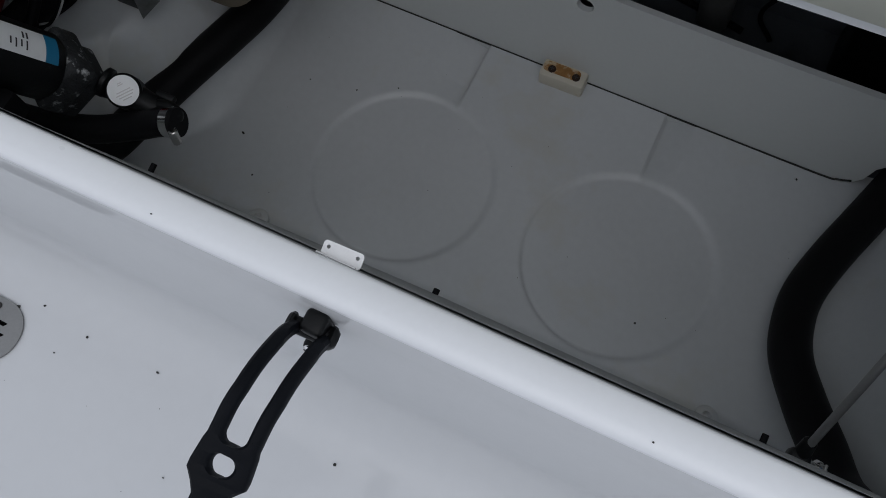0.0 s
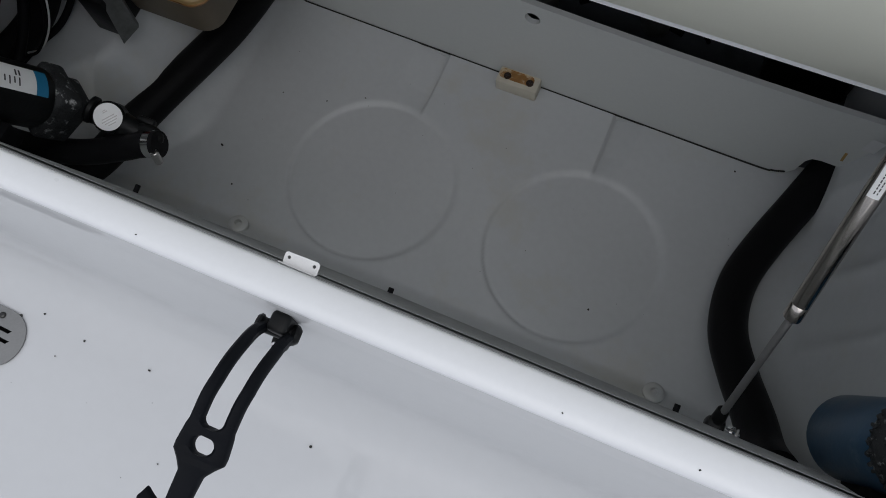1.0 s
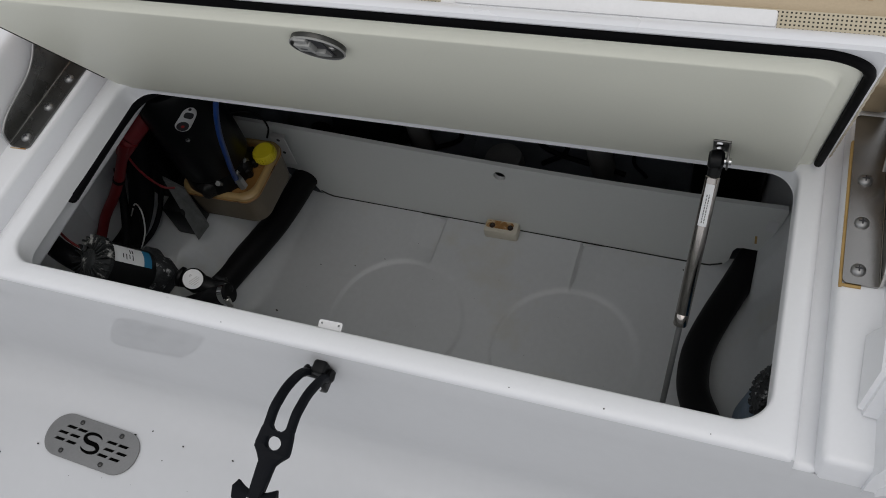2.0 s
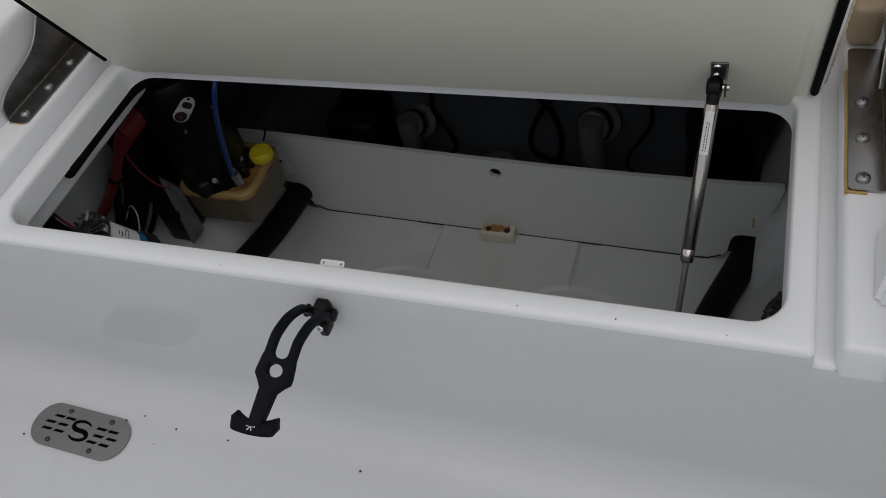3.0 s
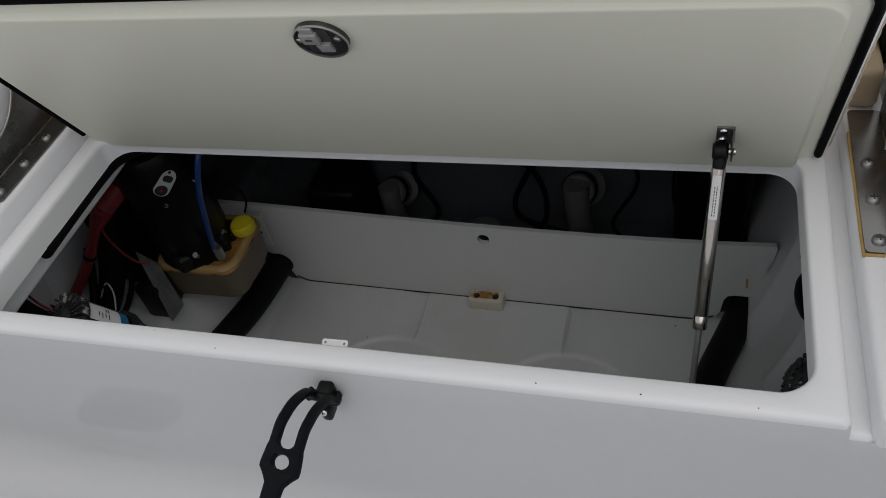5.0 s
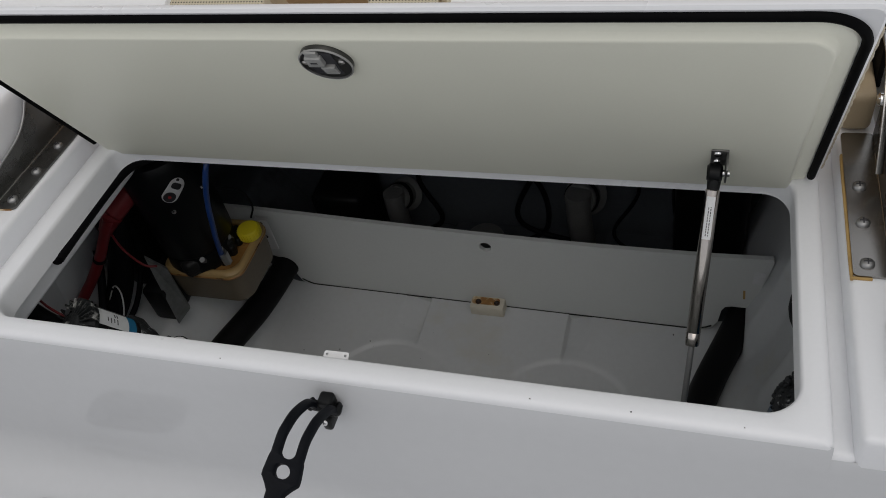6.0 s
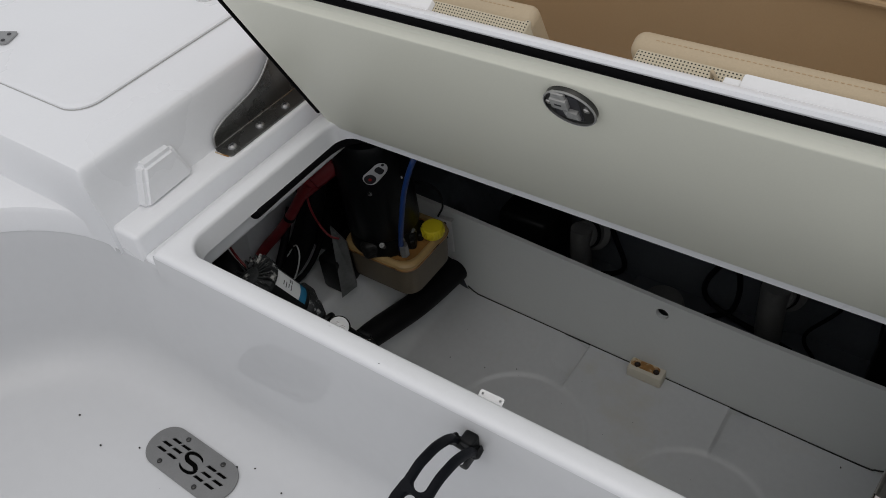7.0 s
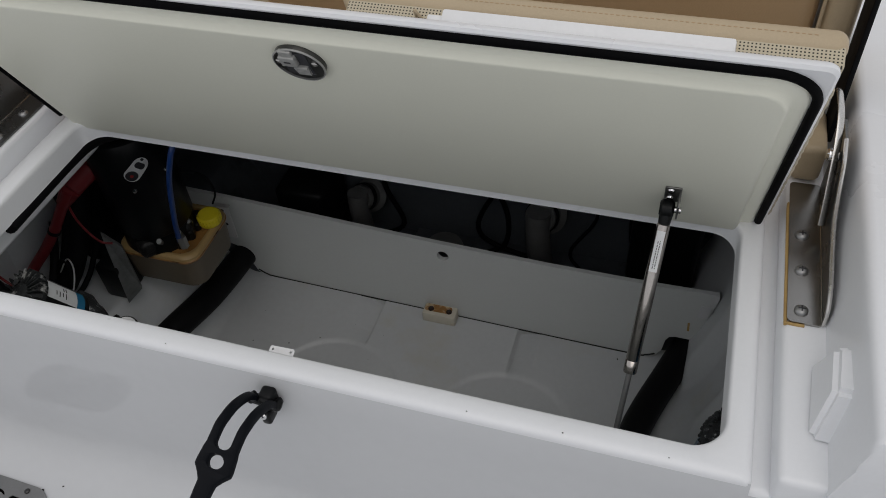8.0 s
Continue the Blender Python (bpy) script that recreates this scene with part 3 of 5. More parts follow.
    part("latch_ring", moved(tube([(x * 0.985, y * 0.985, 0.0064) for x, y in oval + oval[:1]], 0.0013, 8, 1), m), SATIN, latch, "bright rolled rim")
    bolt = part("latch_bolt", moved(join(block(-0.017, 0.002, 0.004, 0.021, 0.006, 0.0125, 0.001), block(-0.015, 0.000, 0.018, 0.029, 0.005, 0.010, 0.001)), m), SATIN, latch, "steel bolt")
    part("bolt_mark", moved(block(-0.012, -0.004, 0.011, 0.014, 0.0124, 0.0127, 0), m), INK, bolt)
    part("spring_block", moved(join(*[block(-0.005, 0.011, -0.0012 - 0.0036 * k, 0.0010 - 0.0036 * k, 0.006, 0.0115 - 0.0005 * k, 0.0004) for k in range(5)]), m), SATIN, latch, "ribbed steel thumb block")
    part("spring_pocket", moved(block(-0.019, 0.014, -0.020, 0.024, 0.0055, 0.0066, 0.001), m), INK, latch)
    for sx, sy in ((-0.0235, 0.004), (0.0205, 0.006)):
        part("latch_screw", moved(turned([(0.0042, 0.005), (0.004, 0.0072), (0.0025, 0.0082), (0, 0.0085)], 16), m @ Matrix.Translation((sx, sy, 0))), STEEL, latch)
    # plastic trim strips on the seat side of the lid's edge
    for a, b in ((0.163, 0.450), (-0.50, -0.182)):
        part("edge_strip", block(a, b, 0.26, 0.347, -0.050, -0.0342, 0.003), FOAM, lid, "white plastic edge strip")
    part("strip_end", block(0.146, 0.163, 0.28, 0.340, -0.046, -0.0342, 0.002), FOAM, lid, "white plastic strip end")
    return lid


hatch_lid()


def seat_cushion(x0, x1, name_label):
    c = thing("seat_cushion", name_label, "cushion", group="seat cushions on the lid")
    c.matrix_basis = LID
    def cover(x0, x1, v0, v1, w0, w1, r, seg):
        bm = block(x0, x1, v0, v1, w0, w1, r, seg)
        return bm
    part("cover", cover(x0, x1, 0.0, 0.3415, -0.078, -0.048, 0.0125, 7), VINYL, c)
    part("mesh_base", cover(x0 + 0.010, x1 - 0.003, 0.004, 0.3390, -0.058, -0.0345, 0.003, 3), MESH, c, "open woven vinyl mesh base")
    n = int((x1 - x0 - 0.05) / 0.0055)
    st = bmesh.new()
    for k in range(n):
        x = x0 + 0.025 + k * 0.0055
        q = block(x, x + 0.0034, 0.3404, 0.3418, -0.0655, -0.0647, 0)
        me = bpy.data.meshes.new("tmp")
        q.to_mesh(me)
        q.free()
        st.from_mesh(me)
        bpy.data.meshes.remove(me)
    part("stitching", st, VINYL_DK, c, "row of brown stitches")
    return c


seat_cushion(0.046, 0.549, "tan vinyl seat cushion with woven mesh base")
seat_cushion(-0.53, -0.062, "tan vinyl seat cushion beside the lid's notch")
tie = thing("cord_loop", "short beige cord loop tied at the lid's edge", "cord")
tie.matrix_basis = LID
part("cord", tube([(0.134, 0.325, -0.044), (0.136, 0.345, -0.040), (0.138, 0.356, -0.038), (0.140, 0.346, -0.039), (0.143, 0.325, -0.044)], 0.0016, 8, 5), VINYL, tie)


def seat_back():
    s = thing("bench_backrest", "brown vinyl seat back with stitched panels behind the lid", "seat back", (0, 0.66, 0.58))
    child("back_cushion", block(-0.60, 0.555, 0.60, 0.68, 0.585, 1.05, 0.025, 5), VINYL_DK, s)
    child("side_bolster", block(0.560, 0.600, 0.595, 0.70, 0.585, 1.05, 0.012, 4), VINYL, s, "tan vinyl side bolster")
    child("seam", tube([(0.5575, 0.600, 0.62), (0.5575, 0.598, 0.80), (0.5575, 0.600, 1.02)], 0.0025, 8, 6), VINYL, s)
    child("top_trim", tube([(0.10, 0.597, 0.866), (0.25, 0.594, 0.862), (0.40, 0.594, 0.858), (0.545, 0.597, 0.854)], 0.004, 8, 5), VINYL_DK, s, "brown piping")
    # added black bar that imitates the shadowed gap next to the side box
    child("dark_edge_strip", block(0.6005, 0.6075, 0.545, 0.60, 0.64, 1.05, 0.002), RUBBER, s, "black strip standing in for the dark gap beside the bolster")
    return s


seat_back()


# ---- gas strut ----
def gas_strut():
    s = thing("gas_strut", "stainless gas strut with black ball sockets holding the lid", "gas strut", (0.398, 0.152, 0.334))
    a, b, c, d = Vector((0.398, 0.152, 0.334)), Vector((0.4062, 0.240, 0.470)), Vector((0.4145, 0.352, 0.602)), Vector((0.417, 0.377, 0.635))
    ax = (c - b).normalized()
    c = c + ax * 0.021
    child("tube", turned([(0, 0), (0.0078, 0), (0.0086, 0.002), (0.0086, 0.016), (0.0082, 0.0166), (0.0086, 0.0172), (0.0086, (c - b).length - 0.001), (0.0076, (c - b).length), (0, (c - b).length)], 28, toward(b, c)), POLISHED, s)
    child("rod", rod(a, b + ax * 0.004, 0.0038), STEEL_DULL, s, "thin steel piston rod")
    lo = child("ball_socket", join(rod(a - ax * 0.004, a + ax * 0.024, 0.0085, 0.0065, 20, 0.002), block(0.388, 0.408, 0.142, 0.160, 0.322, 0.344, 0.005)), PLASTIC, s, "black plastic ball socket")
    child("ball_stud", join(rod((0.402, 0.152, 0.334), (0.424, 0.150, 0.330), 0.0042), rod((0.414, 0.151, 0.332), (0.418, 0.151, 0.331), 0.0075)), CHROME, lo)
    child("ball_socket", join(rod(c - ax * 0.005, d + ax * 0.006, 0.0072, 0.0092, 20, 0.003), rod(d - Vector((0.010, 0, 0)), d + Vector((0.008, 0, 0)), 0.0115, None, 20, 0.003)), PLASTIC, s, "black plastic ball socket")
    child("ball_stud", rod(d, d + Vector((0.016, 0, 0)), 0.004), CHROME, s)
    # label wound on the tube
    p0, p1 = b + ax * 0.134, b + ax * 0.186
    m = toward(p0, p1)
    side_dir = (Vector((0.35, -0.42, 1.31)) - b).normalized()
    inv = m.inverted().to_3x3() @ side_dir
    ang = math.atan2(inv.y, inv.x)
    wrap = bmesh.new()
    lo_v = [wrap.verts.new((0.0088 * math.cos(ang + o / 13), 0.0088 * math.sin(ang + o / 13), 0)) for o in range(-8, 9)]
    hi_v = [wrap.verts.new((v.co.x, v.co.y, (p1 - p0).length)) for v in lo_v]
    for k in range(16):
        wrap.faces.new((lo_v[k], lo_v[k + 1], hi_v[k + 1], hi_v[k]))
    lab = child("label", moved(wrap, m), LABEL, s, "white paper label with print")
    bars = bmesh.new()
    for row in (-0.20, 0.10):
        q = bmesh.new()
        k0 = 0.004
        while k0 < 0.040:
            ln = random.uniform(0.0010, 0.0034)
            vs = [q.verts.new((0.00895 * math.cos(ang + row + o), 0.00895 * math.sin(ang + row + o), z)) for o, z in ((0, k0), (0.12, k0), (0.12, k0 + ln), (0, k0 + ln))]
            q.faces.new(vs)
            k0 += ln + random.uniform(0.0006, 0.0014)
        bars = join(bars, q)
    child("print", moved(bars, m), INK, lab)
    # bracket on the lid and on the locker wall
    br = child("lid_bracket", moved(join(block(0.410, 0.430, 0.056, 0.098, 0.0, 0.0025, 0.0008), block(0.4275, 0.430, 0.052, 0.092, 0.0, 0.024, 0.0008)), LID), DARK_STEEL, s, "folded stainless bracket")
    for v in (0.068, 0.090):
        child("bracket_screw", moved(turned([(0.005, 0.002), (0.004, 0.0045), (0, 0.005)], 16), LID @ Matrix.Translation((0.4175, v, 0))), CHROME, br)
    child("wall_bracket", join(block(0.420, 0.4225, 0.118, 0.156, 0.312, 0.340, 0.0008), block(0.405, 0.4225, 0.126, 0.129, 0.312, 0.340, 0.0008)), STEEL_DULL, s)
    return s


gas_strut()


# ---- rubber draw latch on the seat front ----
def draw_latch():
    s = thing("rubber_draw_latch", "black rubber draw latch sticking out from the seat front", "draw latch", (0.004, FRONT, 0.54))
    # centre line in (distance out, height)
    prof = smooth_path([(0, 0.040, 0.541), (0, 0.031, 0.560), (0, 0.018, 0.574), (0, -0.003, 0.588), (0, -0.026, 0.5945), (0, -0.046, 0.5905), (0, -0.066, 0.5845), (0, -0.090, 0.579), (0, -0.114, 0.5725), (0, -0.128, 0.567)], 10)
    def ribbon(left, right, t0, t1, th):
        """A thick strip over part of the centre line, between two edges given as functions of t."""
        n = 36
        rings = []
        for k in range(n + 1):
            t = t0 + (t1 - t0) * k / n
            i = min(int(t * (len(prof) - 1)), len(prof) - 2)
            q = prof[i].lerp(prof[i + 1], t * (len(prof) - 1) - i)
            d = (prof[i + 1] - prof[i]).normalized()
            up = Vector((1, 0, 0)).cross(d).normalized()
            if up.z < 0:
                up = -up
            l, r = left(t), right(t)
            e = min(0.0022, (r - l) * 0.3)
            # the strap hangs twisted, one edge higher than the other
            sh = np.interp(t, [0, 0.2, 0.4, 0.7, 1.0], [0.0035, 0.0065, 0.0085, 0.0065, 0.002])
            lean = np.interp(t, [0, 0.2, 0.5, 0.75, 1.0], [0.25, 0.40, 0.45, 0.40, 0.10])
            rings.append([(sh + x, q.y + up.y * h, q.z + up.z * h - lean * x) for x, h in ((l + e, -th / 2), (r - e, -th / 2), (r, -th / 2 + e), (r, th / 2 - e), (r - e, th / 2), (l + e, th / 2), (l, th / 2 - e), (l, -th / 2 + e))])
        return capped(rings)
    child("strap_arm", ribbon(lambda t: -0.0160, lambda t: -0.0075, 0.0, 0.575, 0.0095), STRAP, s)
    child("strap_arm", ribbon(lambda t: 0.0075, lambda t: 0.0160, 0.0, 0.575, 0.0095), STRAP, s)
    def half(t):
        return np.interp(t, [0.53, 0.575, 0.60, 0.68, 0.705, 0.735, 0.765, 0.94, 0.98], [0.0160, 0.0160, 0.0170, 0.0186, 0.0184, 0.0130, 0.0088, 0.0078, 0.0090])
    # pad with its round hole: two sides and two ends
    hr, hc = 0.0076, 0.660
    def inner(t):
        d = abs(t - hc) / 0.038
        return hr * math.sqrt(max(0, 1 - d * d))
    def notch(t):
        d = max(0.0, (t - 0.550) / 0.040)
        return max(0.00005, 0.0076 * math.sqrt(max(0, 1 - d * d)))
    pad = [ribbon(lambda t: -half(t), lambda t: -max(inner(t), 0.00005), hc - 0.0385, hc + 0.0385, 0.010), ribbon(lambda t: max(inner(t), 0.00005), lambda t: half(t), hc - 0.0385, hc + 0.0385, 0.010),
           ribbon(lambda t: -half(t), lambda t: -notch(t), 0.545, 0.590, 0.010), ribbon(lambda t: notch(t), lambda t: half(t), 0.545, 0.590, 0.010),
           ribbon(lambda t: -half(t), lambda t: half(t), 0.589, hc - 0.0380, 0.010), ribbon(lambda t: -half(t), lambda t: half(t), hc + 0.0380, 0.975, 0.010)]
    child("strap_pad", join(*pad), STRAP, s, "black rubber pad with a round hole")
    # T handle
    q = prof[-1]
    rings = []
    for k in range(25):
        u = -1 + 2 * k / 24
        x = 0.0275 * u
        w = 0.0085 + 0.004 * abs(u) ** 2
        if abs(u) > 0.86:
            w *= math.sqrt(max(0.06, 1 - ((abs(u) - 0.86) / 0.14) ** 2))
        y = q.y + 0.002 + 0.007 * u * u
        rings.append([(x, y + w * math.cos(a) , q.z + 0.0055 * math.sin(a)) for a in [2 * math.pi * j / 14 for j in range(14)]])
    child("handle", capped(rings), STRAP, s, "black rubber T handle")
    star = []
    for k in range(3):
        star.append(moved(block(-0.0055, 0.0055, -0.0005, 0.0005, 0, 0.0004, 0), Matrix.Translation((0, q.y + 0.001, q.z + 0.0054)) @ pose(0, 0, 0, 0, 0, 60 * k)))
    child("mark", join(*star), LABEL, s, "pale moulded mark")
    # the clip: body, cross pin and screw
    clip = child("clip", join(block(-0.0040, 0.0140, 0.0365, 0.0548, 0.527, 0.557, 0.004, 3), rod((-0.0145, 0.040, 0.5465), (0.022, 0.042, 0.5370), 0.0066, None, 18, 0.003),
                              rod((0.0135, 0.0425, 0.5395), (0.0215, 0.043, 0.5365), 0.0098, 0.0088, 8, 0.003), rod((-0.0160, 0.040, 0.5475), (-0.0095, 0.040, 0.546), 0.0085, None, 8, 0.003),
                              block(-0.0035, 0.0090, 0.0290, 0.050, 0.509, 0.530, 0.004, 3)), PLASTIC, s, "black plastic clip")
    screw("clip_screw", (0.0020, 0.0298, 0.5265), (-0.2, -0.75, 0.6), 0.0042, CHROME, clip)
    return s


draw_latch()


# ---- drain grate on the cockpit floor ----
def drain_grate():
    s = thing("drain_grate", "brushed stainless drain grate screwed to the cockpit floor", "drain grate", (-0.464, -0.066, FLOOR))
    W, H = 0.0905, 0.0358
    out = rounded(-W, W, -H, H, 0.0345, 12)
    holes = []
    def slot(x, y, l, t=0.0042):
        k = 0.0035
        return [(x - l / 2 - k / 2, y - t / 2), (x + l / 2 - k / 2, y - t / 2), (x + l / 2 + k / 2, y + t / 2), (x - l / 2 + k / 2, y + t / 2)]
    for y, xs in ((0.0145, (-0.050, -0.028)), (0.0026, (-0.060, -0.036)), (-0.0088, (-0.060, -0.036)),
                  (0.0110, (0.036, 0.058)), (-0.0009, (0.037, 0.062)), (-0.0123, (0.031, 0.055))):
        for x in xs:
            holes.append(slot(x, y, 0.0185, 0.0046))
    # the curved mark in the middle: one tapering stroke
    line = [(0.0165 * math.cos(radians(t)), 0.0074 + 0.0080 * math.sin(radians(t))) for t in range(20, 256, 14)]
    line += [(-x, -y) for x, y in line[::-1]]
    one, two = [], []
    for i, (x, y) in enumerate(line):
        d = Vector(line[min(i + 1, len(line) - 1)]) - Vector(line[max(i - 1, 0)])
        d.normalize()
        w = 0.0008 + 0.0030 * math.sin(math.pi * i / (len(line) - 1)) ** 0.8
        one.append((x - d.y * w, y + d.x * w))
        two.append((x + d.y * w, y - d.x * w))
    holes.append((one + two[::-1])[::-1])
    bm = sheet(out, [h[::-1] for h in holes], 0.0022)
    moved(bm, pose(-0.464, -0.066, FLOOR + 0.0032, 0, 0, -2.0))
    child("plate", bm, GRATE, s)
    child("sump", moved(sheet(rounded(-W + 0.004, W - 0.004, -H + 0.004, H - 0.004, 0.030, 10), (), 0.0006), pose(-0.464, -0.066, FLOOR + 0.0006, 0, 0, -2.0)), VOID, s, "dark drain opening")
    for x, y in ((-0.036, 0.0262), (0.046, 0.0255), (-0.046, -0.0255), (0.036, -0.0262)):
        p = pose(-0.464, -0.066, FLOOR + 0.0034, 0, 0, -2.0) @ Vector((x, y, 0))
        screw("grate_screw", p, (0, 0, 1), 0.0042, LATCH, s)
    return s


drain_grate()


# ---- strike plate, cleat block ----
def strike_plate():
    s = thing("strike_plate", "small white metal strike plate with two holes under the rim", "strike plate", (0.0, 0.10, 0.546))
    out = rounded(-0.0160, 0.0160, 0.0, 0.0122, 0.003, 5)
    bm = sheet(out, [circle(-0.0116, 0.0078, 0.0015, 12)[::-1], circle(0.0116, 0.0078, 0.0015, 12)[::-1]], 0.0015)
    child("plate", moved(bm, pose(0.0042, 0.0895, 0.5665, 20, 0, 1)), ALU, s)
    child("plate_leg", block(-0.0152, 0.0172, 0.0895, 0.0910, 0.525, 0.5685, 0.0006), ALU, s)
    return s


strike_plate()


def cleat_block():
    s = thing("cleat_block", "cream block with two rusty screws at the baffle's foot", "cleat block", (-0.006, 0.64, -0.03))
    child("body", block(-0.042, 0.031, 0.631, 0.663, -0.034, -0.005, 0.004), CLEAT, s)
    child("rust_stain", moved(sheet([(x, y) for x, y in rounded(-0.036, 0.025, -0.009, 0.010, 0.008, 5)], (), 0.0006), Matrix.Translation((-0.004, 0.649, -0.0042))), RUST_STAIN, s, "orange rust stain")
    for x in (-0.025, 0.015):
        screw("rusty_screw", (x, 0.646, -0.005), (0, -0.1, 1), 0.0065, RUST, s, "rusted screw head")
    return s


cleat_block()


# ---- hinges ----
def hinge(s):
    h = thing("folding_hinge", "stainless steel seat hinge bedded in orange sealant" if s > 0 else "dull stainless steel seat hinge screwed to the ledge", "hinge", (s * 0.585, 0.35, LEDGE), group="folding hinges")
    x0, x1 = 0.566, 0.6045
    out = rounded(x0, x1, 0.258, 0.50, 0.006, 5)
    if s < 0:
        out = [(-x, y) for x, y in out][::-1]
    child("base_plate", moved(sheet(out, (), 0.003), Matrix.Translation((0, 0, LEDGE + 0.0035))), HINGE if s > 0 else DARK_STEEL, h)
    # upright flange that rises towards the back
    prof = [(0.262, 0.602), (0.262, 0.612), (0.266, 0.623), (0.280, 0.632), (0.30, 0.638), (0.33, 0.643), (0.36, 0.649), (0.385, 0.660), (0.405, 0.676), (0.43, 0.700), (0.46, 0.712), (0.50, 0.712), (0.50, 0.602)]
    bm = bmesh.new()
    a = [bm.verts.new((s * 0.6035, y, z)) for y, z in prof]
    bm.faces.new(a)
    made = bmesh.ops.extrude_face_region(bm, geom=bm.faces[:])
    bmesh.ops.translate(bm, vec=(s * 0.003, 0, 0), verts=[g for g in made["geom"] if isinstance(g, bmesh.types.BMVert)])
    child("upright_flange", bm, DARK_STEEL, h, "dark reflective upright flange")
    child("rolled_edge", tube([(s * 0.6045, y, z) for y, z in prof[:11]], 0.0026 if s > 0 else 0.0018, 8, 4), STEEL if s > 0 else STEEL_DULL, h, "bright rolled edge")
    for y in (0.276, 0.339, 0.400):
        screw("hinge_screw", (s * 0.581, y, LEDGE + 0.0035), (0, 0, 1), 0.0078, STEEL_DULL, h, "domed stainless screw")
    arm = [(s * 0.598, 0.40, 0.625), (s * 0.598, 0.425, 0.66), (s * 0.597, 0.455, 0.70), (s * 0.596, 0.49, 0.725), (s * 0.594, 0.53, 0.73)]
    child("crease", tube([(s * 0.6030, 0.262, LEDGE + 0.004), (s * 0.6030, 0.34, LEDGE + 0.004), (s * 0.6030, 0.46, LEDGE + 0.004)], 0.0013, 8, 4), HINGE, h)
    if s > 0:
        child("hinge_arm", tube(arm, 0.007, 10, 5, flat=0.4), STEEL if s > 0 else DARK_STEEL, h, "curved steel arm")
        child("pivot", rod((s * 0.588, 0.455, 0.690), (s * 0.603, 0.455, 0.690), 0.008, None, 18, 0.002), CHROME, h)
    if s > 0:
        child("sealant", tube([(0.585, 0.256, LEDGE + 0.001), (0.567, 0.2565, LEDGE + 0.001), (0.5645, 0.262, LEDGE + 0.001), (0.5645, 0.35, LEDGE + 0.001), (0.5645, 0.45, LEDGE + 0.001), (0.567, 0.455, LEDGE + 0.001)], 0.0019, 8, 5), SEAL, h, "orange bedding sealant")
    else:
        child("sealant", tube([(-0.600, 0.2555, LEDGE + 0.001), (-0.585, 0.256, LEDGE + 0.001), (-0.572, 0.257, LEDGE + 0.001)], 0.0010, 8, 5), RUST_STAIN, h, "brown rust stain and sealant")
    return h


hinge(-1)
hinge(1)
tagged(part("hinge_trim", block(0.562, 0.600, 0.502, 0.59, 0.603, 0.66, 0.010, 4), VINYL), "tan trim block beside the seat hinge", "trim", kind="structure")


# ---- hatch on the side box ----
def side_hatch():
    s = thing("side_hatch", "white gelcoat hatch panel set flush in the side box", "hatch", (-0.92, 0.45, 0.702))
    z = 0.7015
    x0, x1, y0, y1 = -1.16, -0.725, 0.136, 0.80
    def rr(e, z):
        return [(x, y, z) for x, y in rounded(x0 + e, x1 - e, y0 + e, y1 - e, 0.045 - e * 0.5, 8)]
    child("panel", capped([rr(0.004, z), rr(0.004, z + 0.004), rr(0.007, z + 0.006), rr(0.012, z + 0.0065)]), GEL_RIM, s)
    child("gap", capped([rr(0.0030, z), rr(0.0030, z + 0.0012), rr(0.0034, z + 0.0013)]), material("pale_seam", (0.42, 0.42, 0.41), 0.7), s, "grey seam round the panel")
    hg = child("hatch_hinge", moved(sheet(rounded(-0.03, 0.03, -0.02, 0.02, 0.006, 4), (), 0.003), pose(-1.052, 0.220, z + 0.0105, 0, 0, 25)), STEEL_DULL, s, "small stainless hinge")
    for dx, dy in ((-0.018, 0.010), (0.018, 0.010), (0.018, -0.010), (-0.018, -0.010)):
        p = pose(-1.052, 0.220, z + 0.0105, 0, 0, 25) @ Vector((dx, dy, 0))
        child("hinge_screw", turned([(0.004, 0), (0.003, 0.0015), (0, 0.002)], 12, Matrix.Translation(p)), INK, hg)
    return s


side_hatch()
cup = thing("deck_fitting", "small round chrome fitting on the side box", "deck fitting", (-0.815, 0.487, 0.708))
child("ring", turned([(0.011, 0.0), (0.020, 0.0), (0.0195, 0.004), (0.016, 0.009), (0.0125, 0.011), (0.011, 0.009), (0.0105, 0.002)], 28, Matrix.Translation((-0.815, 0.487, 0.708))), CHROME, cup)
child("button", turned([(0.010, 0.001), (0.009, 0.006), (0.0, 0.0075)], 20, Matrix.Translation((-0.815, 0.487, 0.708))), STEEL_DULL, cup)


# ---- hoses in the locker ----
def hose(name, label, pts, r, mat=HOSE, steps=10, seg=20):
    return tagged(part(name, tube(pts, r, seg, steps), mat), label, "hose")


hose("drain_hose", "thick black rubber hose along the foot of the shelf",
     [(-0.50, 0.82, 0.02), (-0.482, 0.72, 0.020), (-0.481, 0.63, 0.028), (-0.490, 0.54, 0.033), (-0.508, 0.465, 0.036), (-0.531, 0.385, 0.038), (-0.553, 0.305, 0.038), (-0.570, 0.235, 0.040), (-0.582, 0.175, 0.07)], 0.029)
hose("drain_hose", "thick black rubber hose bending across the locker floor",
     [(0.57, 0.86, 0.02), (0.538, 0.77, 0.015), (0.508, 0.68, 0.010), (0.478, 0.595, 0.003), (0.451, 0.52, -0.001), (0.433, 0.455, -0.001), (0.430, 0.400, 0.008), (0.438, 0.345, 0.028), (0.463, 0.285, 0.060), (0.487, 0.232, 0.098), (0.501, 0.185, 0.14), (0.508, 0.158, 0.19)], 0.0282)
